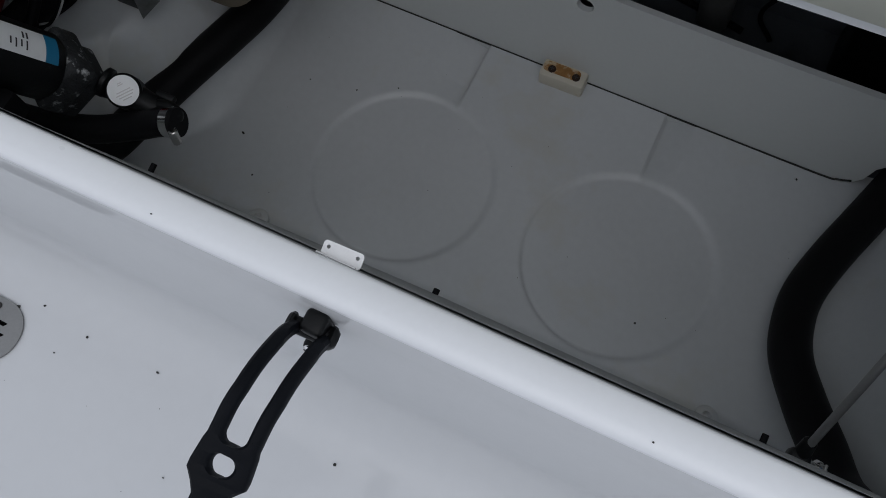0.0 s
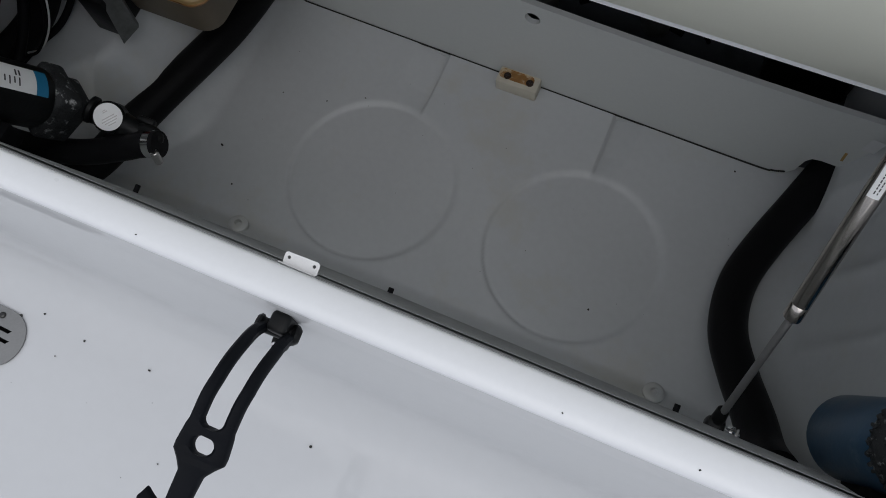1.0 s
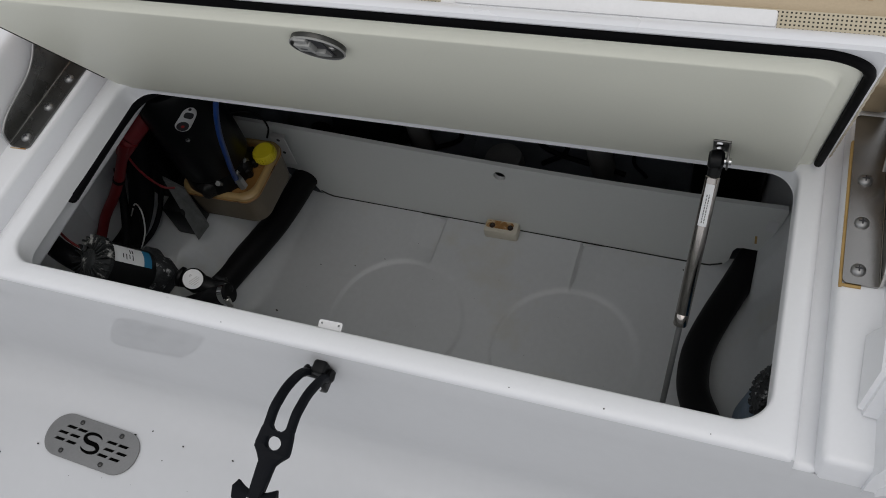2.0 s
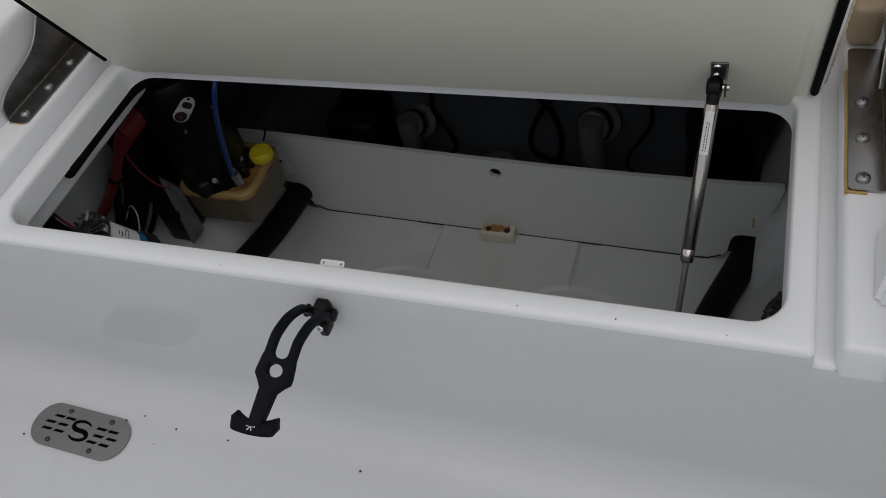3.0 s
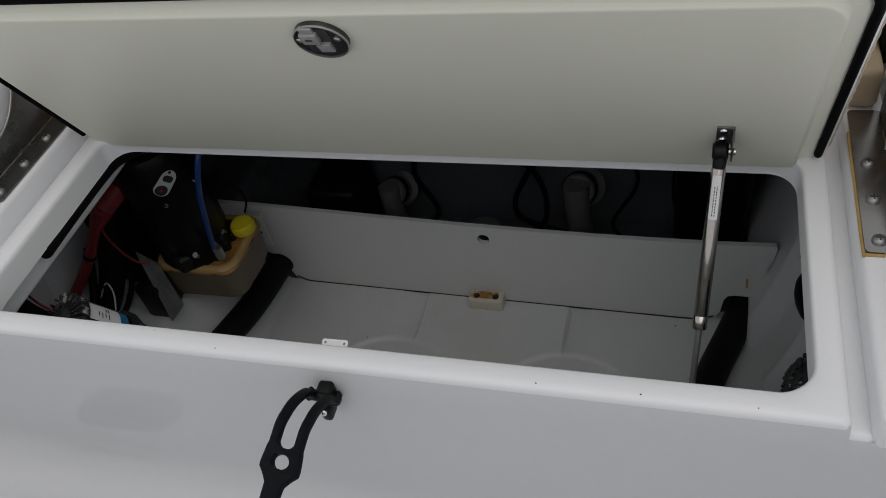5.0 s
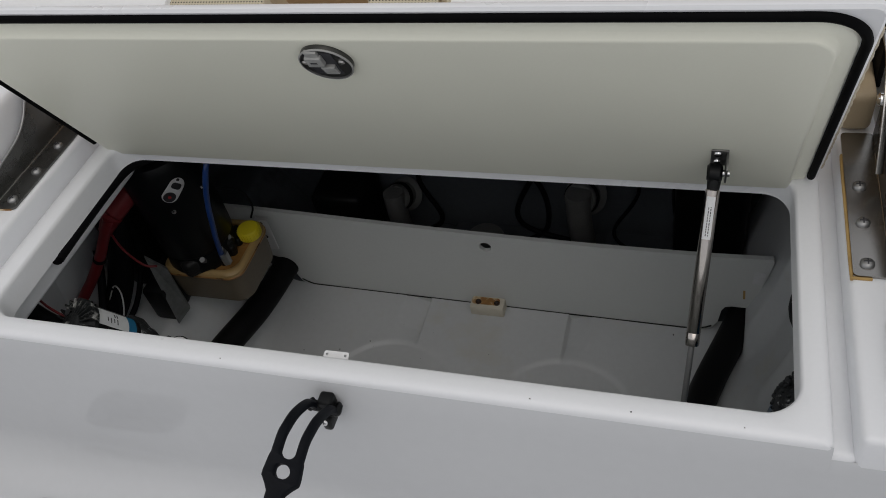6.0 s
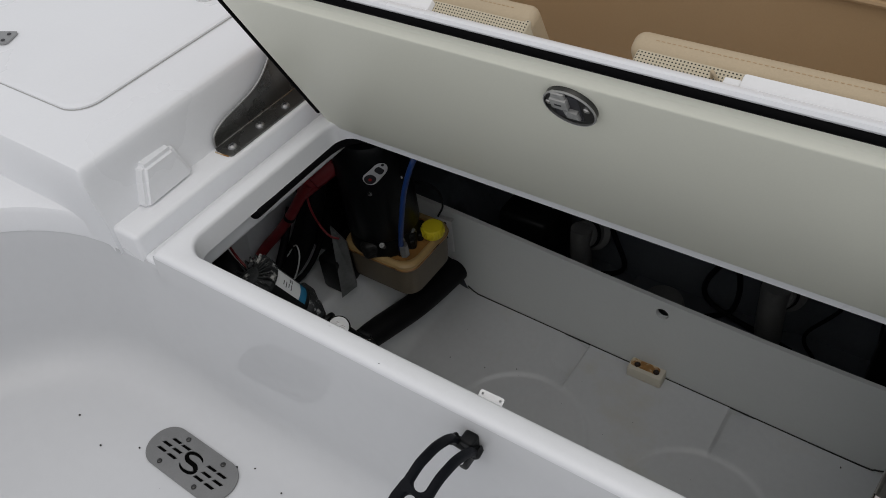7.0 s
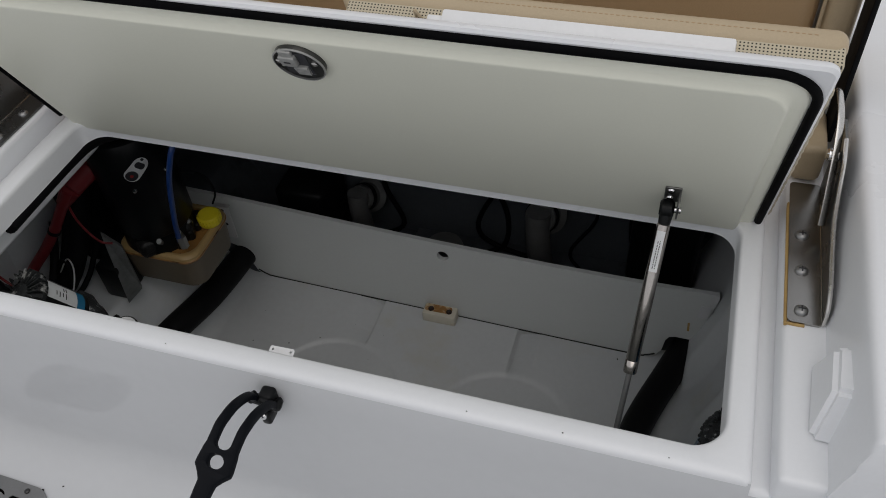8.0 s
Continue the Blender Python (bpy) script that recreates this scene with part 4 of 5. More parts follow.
hose("wash_hose", "black rubber pump hose held with a steel clamp",
     [(-0.306, 0.213, 0.337), (-0.332, 0.206, 0.330), (-0.36, 0.196, 0.318), (-0.41, 0.178, 0.303), (-0.47, 0.168, 0.285), (-0.54, 0.165, 0.265), (-0.62, 0.172, 0.245), (-0.70, 0.19, 0.22), (-0.735, 0.22, 0.20)], 0.0165)


# ---- wash-down pump ----
def wash_pump():
    p = thing("wash_pump", "black corroded wash-down pump with a white and blue label", "pump", (-0.45, 0.20, 0.40))
    a, e = Vector((-0.477, 0.161, 0.463)), Vector((-0.438, 0.2190, 0.330))
    d = (e - a).normalized()
    m = toward(a, e)
    L = (e - a).length
    child("motor", turned([(0, 0.004), (0.020, 0.004), (0.024, 0.0), (0.035, 0.004), (0.0365, 0.010), (0.0365, L * 0.62), (0.033, L * 0.66), (0, L * 0.66)], 36, m), PLASTIC, p)
    cap = child("end_cap", turned([(0, -0.009), (0.012, -0.0085), (0.017, -0.006), (0.019, -0.002), (0.034, 0.002), (0.0395, 0.006), (0.0395, 0.013), (0.0, 0.014)], 30, m), SALT, p, "finned and salt-crusted end cap")
    for k in range(24):
        child("fin", moved(block(0.016, 0.0412, -0.0013, 0.0013, -0.006, 0.012, 0.0008), m @ pose(0, 0, 0, 0, 0, k * 15)), SALT, cap)
    child("cap_bolt", turned([(0.0058, 0.0), (0.0058, -0.008), (0, -0.0085)], 6, m @ Matrix.Translation((0.020, 0.008, 0))), CHROME, p)
    # label round part of the motor
    def band(r, z0, z1, a0, a1, n=20):
        bm = bmesh.new()
        lo = [bm.verts.new((r * math.cos(a0 + (a1 - a0) * k / n), r * math.sin(a0 + (a1 - a0) * k / n), z0)) for k in range(n + 1)]
        hi = [bm.verts.new((v.co.x, v.co.y, z1)) for v in lo]
        for k in range(n):
            bm.faces.new((lo[k], lo[k + 1], hi[k + 1], hi[k]))
        return moved(bm, m)
    face = m.inverted().to_3x3() @ (Vector((0.36, 0.75, 1.05)) - a).normalized()
    mid = math.atan2(face.y, face.x)
    lab = child("label", band(0.0369, 0.015, L * 0.47, mid - 0.35, mid + 0.50), LABEL, p, "white printed label")
    child("label_band", band(0.0370, L * 0.47, L * 0.57, mid - 0.35, mid + 0.50), LABEL_BLUE, lab, "blue end of the label")
    bars = [band(0.0372, 0.030 + 0.006 * k, 0.0318 + 0.006 * k, mid + 0.08, mid + 0.08 + 0.20 + 0.06 * (k % 2), 6) for k in range(4)]
    bars += [band(0.0372, 0.044 + 0.0045 * k, 0.0462 + 0.0045 * k, mid - 0.18, mid + 0.02, 6) for k in range(2)]
    child("print", join(*bars), INK, lab)
    # pump head and its bracket
    child("pump_head", join(moved(block(-0.034, 0.034, -0.034, 0.034, L * 0.64, L * 0.86, 0.007, 3), m), moved(block(-0.026, 0.026, -0.040, 0.026, L * 0.84, L * 1.02, 0.006, 3), m)), CRUST, p, "black pump head crusted with salt")
    child("mount", block(-0.462, -0.430, 0.108, 0.15, 0.380, 0.415, 0.005), RUBBER, p, "black rubber mount")
    # strainer with a round white label
    c = Vector((-0.382, 0.222, 0.330))
    st = child("strainer", join(rod(e - d * 0.004, c, 0.013, 0.012, 20, 0.002), rod((-0.412, 0.222, 0.340), (-0.404, 0.222, 0.337), 0.018, None, 10, 0.002), rod((-0.394, 0.230, 0.312), (-0.3780, 0.2183, 0.3472), 0.0195, None, 28, 0.003),
                                rod((-0.372, 0.222, 0.324), (-0.335, 0.218, 0.330), 0.017, 0.013, 20, 0.003), block(-0.352, -0.328, 0.232, 0.240, 0.328, 0.336, 0.002), tube([(-0.345, 0.221, 0.332), (-0.326, 0.224, 0.336), (-0.314, 0.219, 0.336), (-0.318, 0.212, 0.335)], 0.0085, 14, 6)), PLASTIC, p, "black plastic strainer")
    disc = child("disc_label", turned([(0.0, 0.0005), (0.0168, 0.0005), (0.0168, 0.0)], 32, toward((-0.3775, 0.2180, 0.3480), (-0.3495, 0.198, 0.406))), LABEL, st, "round white label with fine print")
    dm = toward((-0.3775, 0.2180, 0.3480), (-0.3495, 0.198, 0.406))
    child("print", moved(join(*[block(-w, w, y, y + 0.0011, 0.0005, 0.0009, 0) for y, w in ((-0.010, 0.005), (-0.007, 0.008), (-0.004, 0.010), (-0.001, 0.008), (0.006, 0.003), (0.008, 0.002))]), dm), STEEL_DULL, disc)
    cl = child("hose_clamp", turned([(0.0170, -0.005), (0.0170, 0.005), (0.0158, 0.005), (0.0158, -0.005), (0.0170, -0.005)], 24, toward((-0.316, 0.2105, 0.3345), (-0.342, 0.2035, 0.3275))), CHROME, p, "steel worm-drive hose clamp")
    child("clamp_screw", rod((-0.305, 0.200, 0.342), (-0.303, 0.196, 0.322), 0.0052, None, 12, 0.001), STEEL, cl)
    return p


wash_pump()


# ---- hydraulic power unit ----
def power_unit():
    p = thing("hydraulic_power_unit", "black hydraulic power unit with an amber tank and yellow cap", "hydraulic pump", (-0.49, 0.53, 0.14))
    def rr(e, z, r=0.03):
        return [(x, y, z) for x, y in rounded(-0.582 + e, -0.414 - e, 0.446 + e, 0.592 - e, r, 6)]
    tank = child("tank", capped([rr(0.010, 0.168), rr(0.003, 0.174), rr(0.001, 0.20), rr(0.0, 0.238), rr(0.0, 0.243)]), TANK, p, "smoky translucent tank")
    child("tank_top", capped([rr(-0.002, 0.241), rr(-0.003, 0.245), rr(0.0, 0.250), rr(0.006, 0.2515), rr(0.020, 0.2520)]), AMBER, tank, "stained amber tank top")
    child("tank_rim", loft([rr(0.012, 0.2515), rr(0.011, 0.2550), rr(0.007, 0.2570), rr(0.002, 0.2560), rr(-0.0015, 0.2520), rr(-0.002, 0.2470)]), TANK_RIM, tank, "pale raised edge of the tank top")
    c = Vector((-0.430, 0.550, 0.250))
    cap = child("filler_cap", join(turned([(0, 0), (0.013, 0), (0.013, 0.008), (0.0215, 0.008), (0.0225, 0.011), (0.0225, 0.025), (0.020, 0.0285), (0.0, 0.029)], 28, Matrix.Translation(c)),
                                   *[moved(block(0.021, 0.0235, -0.001, 0.001, 0.011, 0.025, 0.0004), Matrix.Translation(c) @ pose(0, 0, 0, 0, 0, 15 * k)) for k in range(24)]), YELLOW, p, "ribbed yellow filler cap")
    # motor leaning slightly
    b, t = Vector((-0.514, 0.508, 0.250)), Vector((-0.522, 0.514, 0.508))
    m = toward(b, t)
    H = (t - b).length
    child("motor", turned([(0, 0), (0.066, 0), (0.070, 0.010), (0.066, 0.040), (0.0705, 0.046), (0.0705, H - 0.02), (0.064, H - 0.006), (0.052, H), (0, H)], 40, m), MOTOR, p, "black motor housing")
    child("motor_flange", join(moved(block(-0.050, 0.060, -0.054, 0.060, 0.0, 0.038, 0.012, 3), m), *[rod((x, y, 0.250), (x, y, 0.250 + 2.6 * r), r, None, 8, 0.002) for x, y, r in
                          ((-0.556, 0.462, 0.007), (-0.538, 0.456, 0.009), (-0.516, 0.458, 0.007), (-0.494, 0.455, 0.010), (-0.474, 0.462, 0.007), (-0.456, 0.478, 0.008), (-0.449, 0.505, 0.009), (-0.448, 0.530, 0.007), (-0.460, 0.552, 0.009))]), VALVE, p, "dirty black valve block")
    for x, y, z in ((-0.478, 0.458, 0.288), (-0.528, 0.458, 0.280), (-0.457, 0.492, 0.284), (-0.505, 0.452, 0.276), (-0.452, 0.520, 0.288)):
        child("fitting", rod((x, y, z - 0.010), (x + 0.003, y - 0.009, z + 0.003), 0.0056, None, 6), GALV, p, "dull steel fitting")
    # sticker on the motor
    def wrap(w, h, du, dz, lift, mat, name, lab="", rr_=0.012):
        pts = rounded(-w / 2, w / 2, -h / 2, h / 2, rr_, 6)
        bm = sheet(pts, (), 0.0002)
        bmesh.ops.subdivide_edges(bm, edges=bm.edges[:], cuts=3, use_grid_fill=True)
        ax, ay = -0.5207, 0.5127
        for v in bm.verts:
            u, w2 = v.co.x + du, v.co.y + dz
            a = radians(-44) + (u * 0.64 + w2 * 0.77) / 0.0705
            z = 0.455 + w2 * 0.64 - u * 0.77
            r = 0.0715 + lift
            v.co = Vector((ax + r * math.cos(a), ay + r * math.sin(a), z))
        return child(name, bm, mat, p, lab)
    wrap(0.028, 0.052, 0.0, 0.0, 0.0004, LABEL, "sticker", "pale rounded sticker", 0.0138)
    wrap(0.021, 0.021, 0.0, -0.014, 0.0010, INK, "sticker_mark", "", 0.010)
    wrap(0.006, 0.006, 0.0, -0.014, 0.0016, INK_RED, "sticker_mark", "", 0.0029)
    wrap(0.018, 0.012, 0.0, 0.010, 0.0010, INK, "sticker_mark", "", 0.005)
    wrap(0.006, 0.005, -0.003, 0.022, 0.0010, INK, "sticker_mark", "", 0.002)
    child("motor_screw", turned([(0.0045, 0), (0.004, 0.002), (0, 0.003)], 14, toward((-0.480, 0.451, 0.415), (-0.455, 0.40, 0.42))), CHROME, p)
    child("motor_screw", turned([(0.0035, 0), (0.003, 0.002), (0, 0.003)], 14, toward((-0.4495, 0.507, 0.425), (-0.40, 0.50, 0.43))), CHROME, p)
    child("blue_hose", tube([(-0.437, 0.460, 0.290), (-0.428, 0.456, 0.335), (-0.417, 0.455, 0.385), (-0.404, 0.455, 0.44), (-0.388, 0.458, 0.49), (-0.378, 0.472, 0.522), (-0.384, 0.53, 0.530), (-0.42, 0.62, 0.51)], 0.0050, 12, 8), BLUE, p, "bright blue hydraulic tube")
    child("hose_nut", rod((-0.433, 0.463, 0.274), (-0.432, 0.461, 0.302), 0.009, None, 6), STEEL_DULL, p, "steel hose nut")
    # support plate and leg
    plate = bmesh.new()
    q = [plate.verts.new(c2) for c2 in ((-0.592, 0.436, 0.296), (-0.558, 0.438, 0.266), (-0.538, 0.420, 0.172), (-0.562, 0.396, 0.148))]
    plate.faces.new(q)
    made = bmesh.ops.extrude_face_region(plate, geom=plate.faces[:])
    bmesh.ops.translate(plate, vec=(-0.004, 0.006, 0.0), verts=[g for g in made["geom"] if isinstance(g, bmesh.types.BMVert)])
    child("support_plate", plate, GALV, p, "dull galvanised support plate")
    child("support_foot", join(block(-0.622, -0.572, 0.408, 0.47, 0.140, 0.226, 0.008), block(-0.612, -0.575, 0.44, 0.60, 0.14, 0.24, 0.006)), PLASTIC, p, "black support foot")
    child("wire", tube([(-0.470, 0.558, 0.37), (-0.452, 0.582, 0.352), (-0.440, 0.596, 0.325), (-0.440, 0.602, 0.285), (-0.452, 0.598, 0.256)], 0.0020, 8, 6), RUBBER, p, "black wire")
    return p


power_unit()


# ---- cables and the dark gear at the end of the locker ----
def cable(name, label, pts, r, mat, cat="cable"):
    return tagged(part(name, tube(pts, r, 12, 8), mat), label, cat)


batt = thing("battery_switch_box", "black plastic battery switch box against the locker's end", "switch box", (-0.69, 0.55, 0.14))
child("body", block(-0.732, -0.640, 0.485, 0.68, 0.142, 0.47, 0.012, 3), MOTOR, batt)
child("lid", block(-0.736, -0.632, 0.478, 0.686, 0.47, 0.492, 0.006, 3), RUBBER, batt, "black box lid")
child("terminal_boot", join(rod((-0.622, 0.414, 0.383), (-0.602, 0.436, 0.412), 0.0125, 0.019, 20, 0.005), rod((-0.606, 0.432, 0.408), (-0.572, 0.478, 0.440), 0.019, 0.021, 20, 0.008), block(-0.640, -0.572, 0.465, 0.505, 0.425, 0.462, 0.012, 3)), RED, batt, "red rubber terminal boot")
cable("red_cable", "thick red battery cable with a black tie", [(-0.600, 0.421, 0.415), (-0.625, 0.412, 0.376), (-0.654, 0.400, 0.328), (-0.688, 0.385, 0.280), (-0.718, 0.360, 0.240), (-0.732, 0.32, 0.20), (-0.73, 0.25, 0.175)], 0.0102, RED)
tie2 = tagged(part("cable_tie", turned([(0.0116, -0.0035), (0.0116, 0.0035), (0.010, 0.0035), (0.010, -0.0035), (0.0116, -0.0035)], 18, toward((-0.6560, 0.399, 0.3245), (-0.6450, 0.404, 0.344))), RUBBER), "black tie round the red cable", "cable tie")
cable("thin_cable", "thin red wire hanging between the units", [(-0.612, 0.418, 0.395), (-0.606, 0.414, 0.355), (-0.592, 0.413, 0.322), (-0.576, 0.416, 0.298), (-0.560, 0.424, 0.290)], 0.0022, RED)
cable("thin_cable", "black cable beside the red one", [(-0.70, 0.44, 0.30), (-0.69, 0.39, 0.24), (-0.675, 0.33, 0.20), (-0.675, 0.26, 0.17), (-0.70, 0.19, 0.16)], 0.008, RUBBER)
cable("thin_cable", "black cable on the shelf", [(-0.66, 0.475, 0.22), (-0.662, 0.43, 0.178), (-0.668, 0.385, 0.158), (-0.69, 0.335, 0.150), (-0.70, 0.26, 0.150)], 0.0055, RUBBER)
cable("taped_cable", "thick black taped cable lying on the shelf", [(-0.645, 0.49, 0.40), (-0.648, 0.460, 0.33), (-0.660, 0.430, 0.26), (-0.675, 0.400, 0.21), (-0.690, 0.360, 0.180), (-0.71, 0.30, 0.168)], 0.025, RUBBER)
LOOP = [(-0.690, 0.357, 0.185), (-0.676, 0.382, 0.225), (-0.656, 0.393, 0.255), (-0.634, 0.378, 0.248), (-0.630, 0.352, 0.218), (-0.644, 0.327, 0.190), (-0.672, 0.317, 0.176)]
cable("pale_wire_loop", "thin pale wire looped over the shelf", LOOP, 0.0015, ALU, "wire")
cable("dark_wire_loop", "thin dark wire looped over the shelf", [(x - 0.005, y - 0.006, z - 0.003) for x, y, z in LOOP], 0.0022, RUBBER, "wire")
cable("corner_hose", "dark hose crossing the locker's corner to the pump", [(-0.70, 0.26, 0.36), (-0.66, 0.235, 0.40), (-0.610, 0.198, 0.440), (-0.565, 0.176, 0.450), (-0.525, 0.166, 0.440), (-0.495, 0.166, 0.41)], 0.017, HOSE, "hose")
cable("thin_cable", "thin red wire along the corner hose", [(-0.63, 0.232, 0.42), (-0.585, 0.208, 0.452), (-0.545, 0.190, 0.455), (-0.515, 0.185, 0.44)], 0.0020, RED)
cable("dark_edge_strip", "black rubber trim under the rim's side", [(-0.508, 0.226, 0.5370), (-0.508, 0.234, 0.5375), (-0.509, 0.30, 0.538), (-0.509, 0.38, 0.538), (-0.505, 0.425, 0.537), (-0.49, 0.455, 0.534), (-0.46, 0.485, 0.53)], 0.0115, RUBBER, "trim")
strap2 = tagged(part("angle_bracket", join(block(-0.492, -0.458, 0.6445, 0.6475, 0.110, 0.200, 0.002), block(-0.492, -0.458, 0.6445, 0.655, 0.197, 0.200, 0.001)), ALU), "white perforated angle bracket on the board", "bracket")
for z in (0.150, 0.190):
    child("bracket_hole", rod((-0.474, 0.6440, z), (-0.474, 0.6448, z), 0.004, None, 12), INK, strap2)


# ---- things on the far end and behind the board ----
def side_pump():
    p = thing("macerator_pump", "blue-labelled pump with a salt-crusted motor end", "pump", (0.545, 0.20, 0.10))
    a, e = Vector((0.548, 0.172, 0.468)), Vector((0.534, 0.202, 0.290))
    m = toward(a, e)
    child("body", turned([(0, 0.0), (0.030, 0.0), (0.040, 0.006), (0.044, 0.020), (0.045, 0.05), (0.045, 0.16), (0.040, 0.175), (0, 0.175)], 40, m), BLUE_CAN, p, "dark blue label round the body")
    rng = random.Random(5)
    lumps = [turned([(0, -0.010), (0.030, -0.010), (0.041, -0.002), (0.0458, 0.010), (0.0458, 0.018), (0.044, 0.022)], 30, m)]
    for k in range(220):
        h, t = rng.uniform(-0.012, 0.020), rng.uniform(0, 6.28)
        r = (0.046 if h > 0.008 else 0.044 * math.sqrt(rng.random()))
        s = rng.uniform(0.0014, 0.0034)
        lumps.append(moved(block(-s, s, -s * 0.7, s * 0.7, -s, s, s * 0.3, 1), m @ Matrix.Translation((r * math.cos(t), r * math.sin(t), h if h > 0.008 else -0.008)) @ pose(0, 0, 0, rng.uniform(0, 90), rng.uniform(0, 90), rng.uniform(0, 90))))
    child("motor_end", join(*lumps), CRUST, p, "black motor end crusted with salt")
    child("mount", block(0.536, 0.566, 0.112, 0.16, 0.31, 0.39, 0.004), RUBBER, p, "black rubber mount")
    child("terminal", block(0.503, 0.514, 0.178, 0.190, 0.432, 0.443, 0.002), RUST, p, "rusty terminal")
    return p


side_pump()


def primer_bulb():
    p = thing("primer_bulb", "black rubber primer bulb with clear clamped ends", "primer bulb", (0.57, 0.46, 0.25))
    a, e = Vector((0.572, 0.395, 0.300)), Vector((0.576, 0.535, 0.255))
    m = toward(a, e)
    child("bulb", turned([(0.010, 0.018), (0.015, 0.022), (0.022, 0.040), (0.026, 0.065), (0.0265, 0.090), (0.023, 0.115), (0.015, 0.138), (0.010, 0.142)], 28, m), RUBBER, p)
    for z in (0.008, 0.150):
        child("clamp", turned([(0.011, z - 0.006), (0.0135, z - 0.005), (0.0135, z + 0.005), (0.011, z + 0.006)], 20, m), ALU, p, "pale clamp")
    child("fuel_line", tube([a + Vector((0.035, -0.20, -0.02)), a + Vector((0.02, -0.10, -0.01)), a + Vector((0, -0.03, -0.005)), a + Vector((0, 0.005, 0))], 0.0075, 12, 8), RUBBER, p)
    child("fuel_line", tube([e - Vector((0, 0.012, 0)), e + Vector((0, 0.03, -0.01)), e + Vector((-0.01, 0.10, -0.03)), e + Vector((-0.02, 0.20, -0.05))], 0.0075, 12, 8), RUBBER, p)
    return p


primer_bulb()


def wall_fitting(x, y, z, r, label):
    p = thing("through_hull_fitting", label, "fitting", (x, y, z), group="fittings behind the board")
    child("collar", turned([(0, 0), (r * 1.3, 0), (r * 1.35, 0.006), (r * 1.1, 0.012), (r, 0.014), (r, 0.05), (r * 0.9, 0.054), (0, 0.054)], 28, toward((x, y, z), (x - 0.02, y - 0.1, z + 0.06))), GREYHOSE, p)
    child("hose_end", tube([(x - 0.010, y - 0.052, z + 0.050), (x - 0.010, y - 0.055, z + 0.01), (x - 0.008, y - 0.052, z - 0.05), (x - 0.004, y - 0.04, z - 0.12)], r * 0.78, 16, 8), GREYHOSE, p, "hose end")
    child("ring", turned([(r * 1.02, 0.030), (r * 1.1, 0.032), (r * 1.1, 0.042), (r * 1.02, 0.044)], 24, toward((x, y, z), (x - 0.02, y - 0.1, z + 0.06))), RUBBER, p)
    return p


wall_fitting(-0.24, 0.885, 0.07, 0.030, "pale plastic through-hull fitting in the dark")
wall_fitting(0.175, 0.885, 0.10, 0.034, "pale plastic through-hull fitting with a hose")
dome = tagged(part("bilge_pump_dome", turned([(0.045, 0.0), (0.045, 0.05), (0.040, 0.066), (0.02, 0.075), (0, 0.076)], 28, Matrix.Translation((-0.04, 0.80, -0.03))), GREYHOSE), "pale round bilge pump behind the board", "bilge pump")
rng = random.Random(11)
for k in range(6):
    x = -0.30 + 0.14 * k + rng.uniform(-0.03, 0.03)
    pts = [(x, 0.885, 0.40 + rng.uniform(-0.05, 0.1)), (x + rng.uniform(-0.05, 0.05), 0.87, 0.28), (x + rng.uniform(-0.08, 0.08), 0.86, 0.15), (x + rng.uniform(-0.1, 0.1), 0.85, 0.03), (x + rng.uniform(-0.12, 0.12), 0.84, -0.02)]
    cable("bilge_cable", "black cable hanging in the dark behind the board", pts, rng.choice((0.003, 0.004, 0.006)), RUBBER)
tagged(part("bilge_unit", block(-0.42, -0.30, 0.76, 0.89, -0.03, 0.16, 0.015, 3), PLASTIC), "black unit behind the board", "unit")
tagged(part("bilge_unit", block(0.36, 0.50, 0.80, 0.895, -0.03, 0.30, 0.015, 3), PLASTIC), "black unit behind the board", "unit")

# ---- fastenings on the locker's front ----
for x in (0.048, -0.252, 0.345):
    n = tagged(part("bolt_end", rod((x, 0.1220, 0.4165), (x, 0.1385, 0.4200), 0.0030, None, 8, 0.0006), RUBBER), "dark bolt end under the rim", "bolt", group="bolts under the rim")
for x in (-0.330, 0.371):
    tagged(part("round_boss", turned([(0.016, 0), (0.016, 0.010), (0.012, 0.013), (0.006, 0.013), (0.005, 0.006), (0, 0.006)], 24, toward((x, 0.236, -0.024), (x, 0.262, 0.08))), GEL_IN), "grey moulded boss at the locker floor's edge", "boss", group="moulded bosses")

tape = thing("tape_scrap", "yellowed tape scraps stuck to the grey board", "tape", (0.515, 0.648, 0.12))
child("scrap", moved(block(-0.006, 0.012, -0.0006, 0.0, -0.016, 0.016, 0.0002), pose(0.515, 0.6365, 0.155, 0, 6, -1.2)), LABEL, tape)
child("scrap", moved(block(-0.002, 0.002, -0.0006, 0.0, -0.012, 0.012, 0.0002), pose(0.497, 0.6372, 0.105, 0, -4, -1.2)), SEAL, tape, "amber glue mark")

# ---- scattered debris ----
rng = random.Random(3)


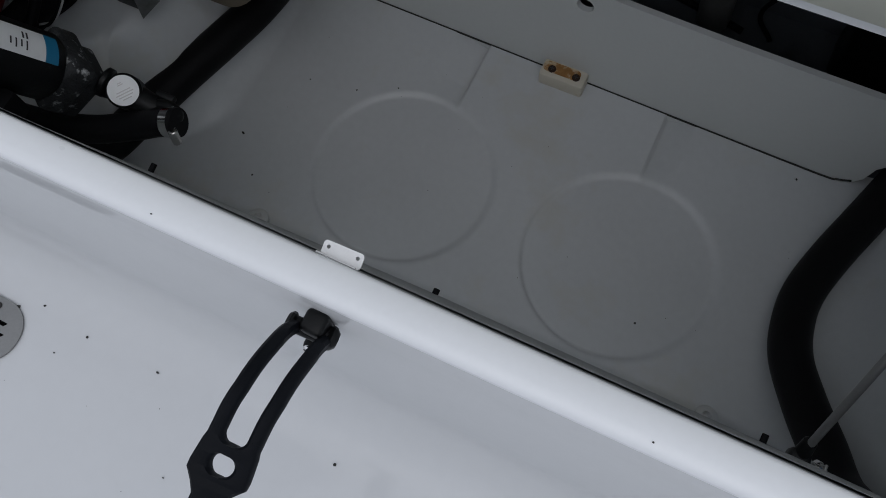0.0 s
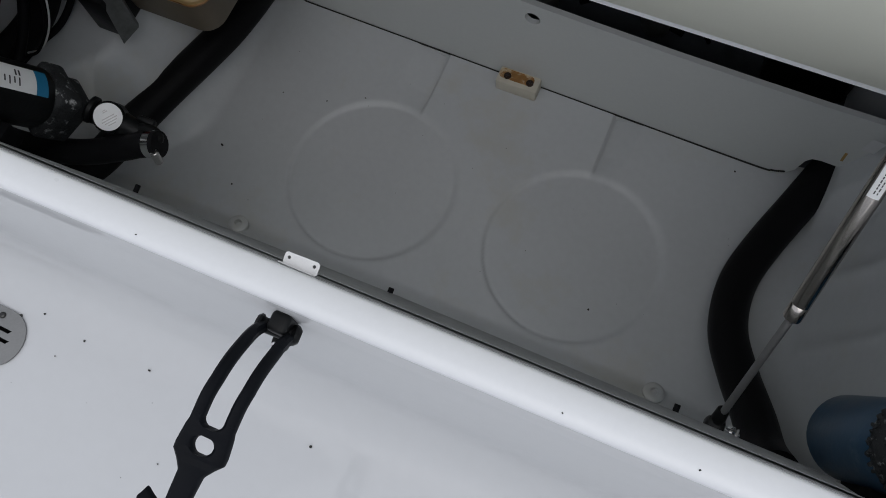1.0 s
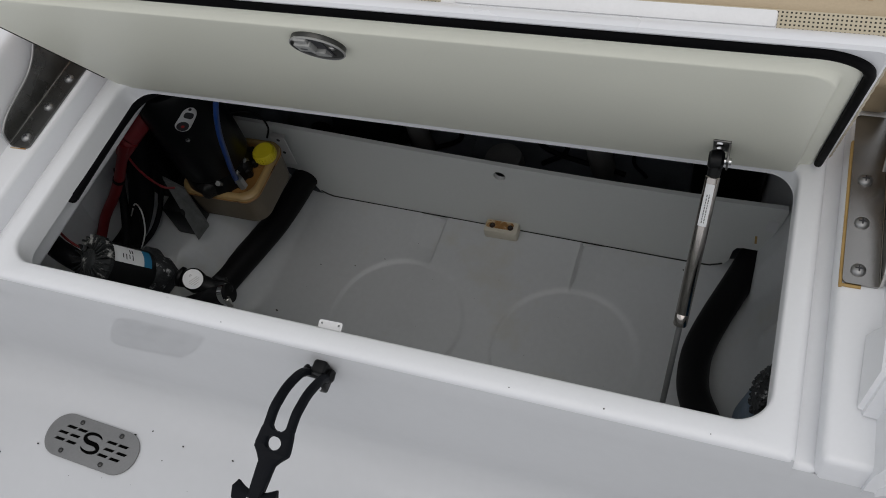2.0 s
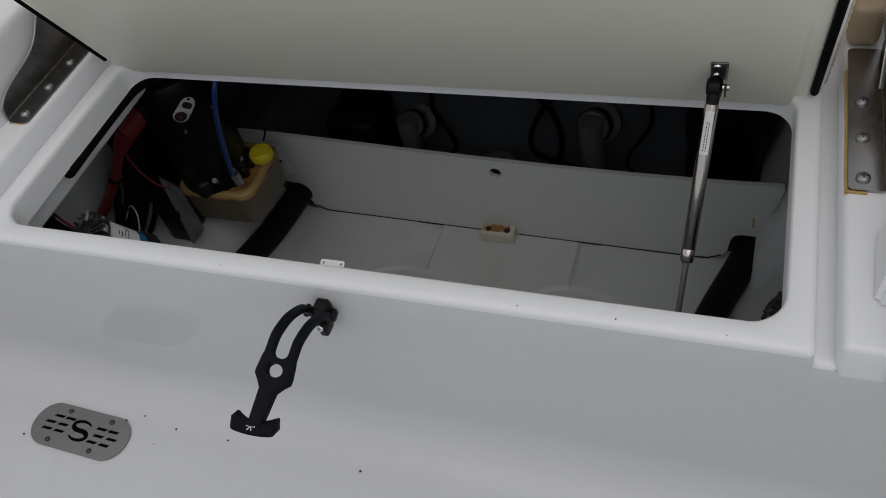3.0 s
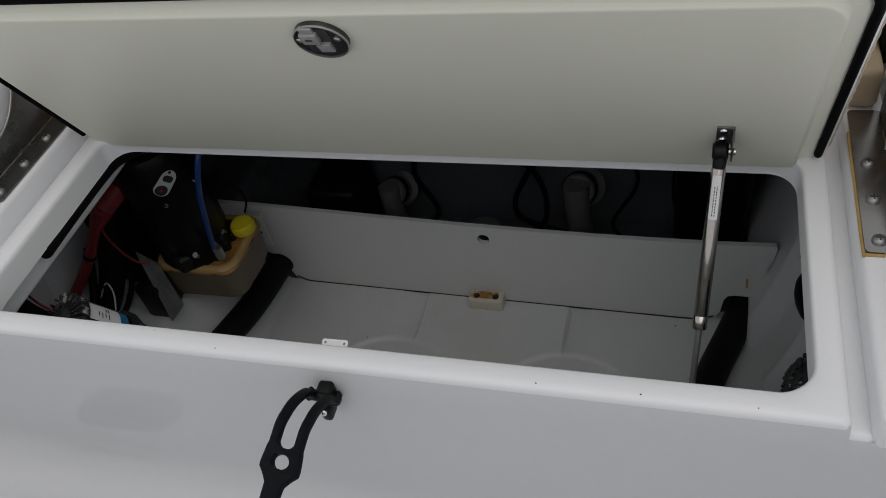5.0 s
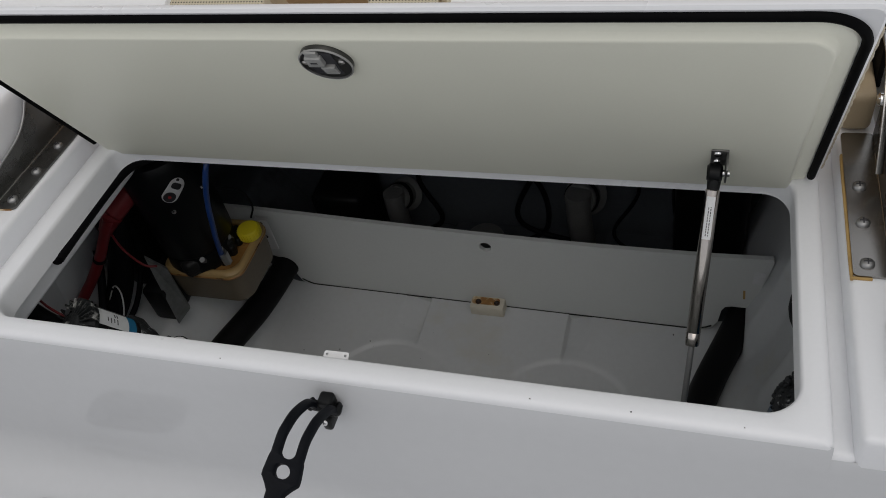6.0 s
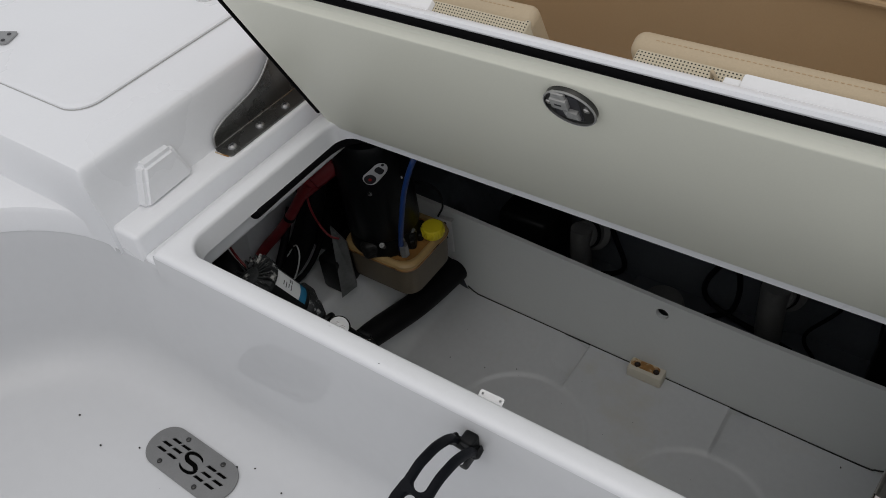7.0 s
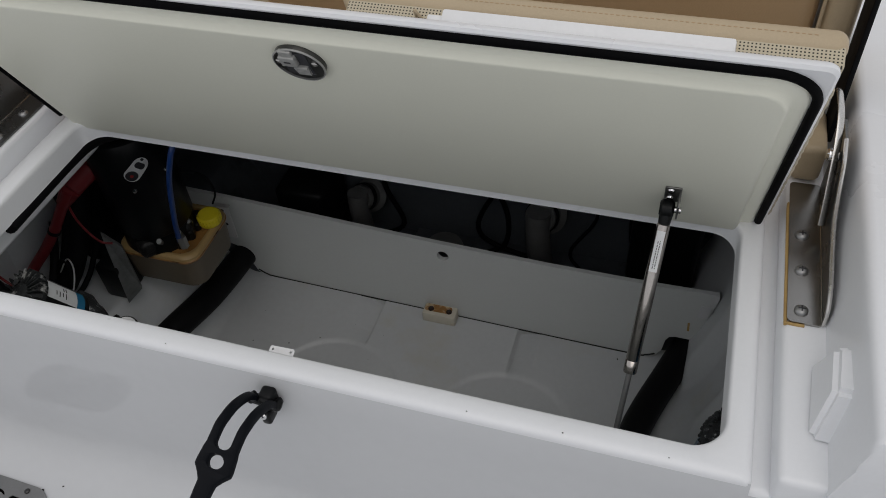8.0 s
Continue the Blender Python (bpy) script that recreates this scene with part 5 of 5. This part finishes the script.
def flake(x, y, z, s):
    bm = bmesh.new()
    vs = [bm.verts.new((x + s * rng.uniform(0.5, 1.2) * math.cos(a), y + s * rng.uniform(0.4, 1.1) * math.sin(a), z)) for a in (0, 1.1, 2.2, 3.3, 4.3, 5.3)]
    bm.faces.new(vs)
    made = bmesh.ops.extrude_face_region(bm, geom=bm.faces[:])
    bmesh.ops.translate(bm, vec=(0, 0, s * 0.6), verts=[g for g in made["geom"] if isinstance(g, bmesh.types.BMVert)])
    return bm


flakes = [flake(x, y, FLOOR + 0.0005, s) for x, y, s in ((-0.397, -0.034, 0.0032), (-0.402, -0.040, 0.0022), (-0.306, -0.030, 0.0016), (-0.214, -0.030, 0.0018), (0.004, -0.033, 0.0018), (-0.37, -0.02, 0.0018), (-0.70, -0.10, 0.0022), (-0.62, -0.12, 0.0022),
          (-0.56, -0.09, 0.0018), (-0.33, -0.06, 0.0012), (0.13, -0.06, 0.0014), (0.22, -0.09, 0.0012), (-0.15, -0.12, 0.0012))]
flakes += [flake(rng.uniform(-0.75, 0.6), rng.uniform(-0.4, -0.04), FLOOR + 0.0005, rng.uniform(0.0004, 0.0008)) for _ in range(50)]
tagged(part("debris", join(*flakes), DIRT_AND_GAP, smooth=False), "small dark flakes scattered on the cockpit floor", "debris", kind="stuff")
flakes = [flake(x, y, -0.029, s) for x, y, s in ((-0.431, 0.358, 0.0028), (0.377, 0.630, 0.0022), (-0.379, 0.487, 0.0016), (0.24, 0.323, 0.0022), (-0.38, 0.30, 0.002), (-0.30, 0.50, 0.0016), (-0.24, 0.53, 0.0016))]
flakes += [flake(rng.uniform(-0.44, 0.42), rng.uniform(0.28, 0.62), -0.029, rng.uniform(0.0005, 0.0008)) for _ in range(18)]
tagged(part("debris", join(*flakes), DIRT_AND_GAP, smooth=False), "small dark flakes on the locker floor", "debris", kind="stuff")
flakes = [flake(x, y, RIM - 0.0008, s) for x, y, s in ((0.245, 0.0625, 0.0010), (-0.13, 0.062, 0.0008), (0.35, 0.0630, 0.0009), (0.46, 0.062, 0.0008))]
tagged(part("debris", join(*flakes), DIRT_AND_GAP, smooth=False), "tiny dark flakes on the rim", "debris", kind="stuff")
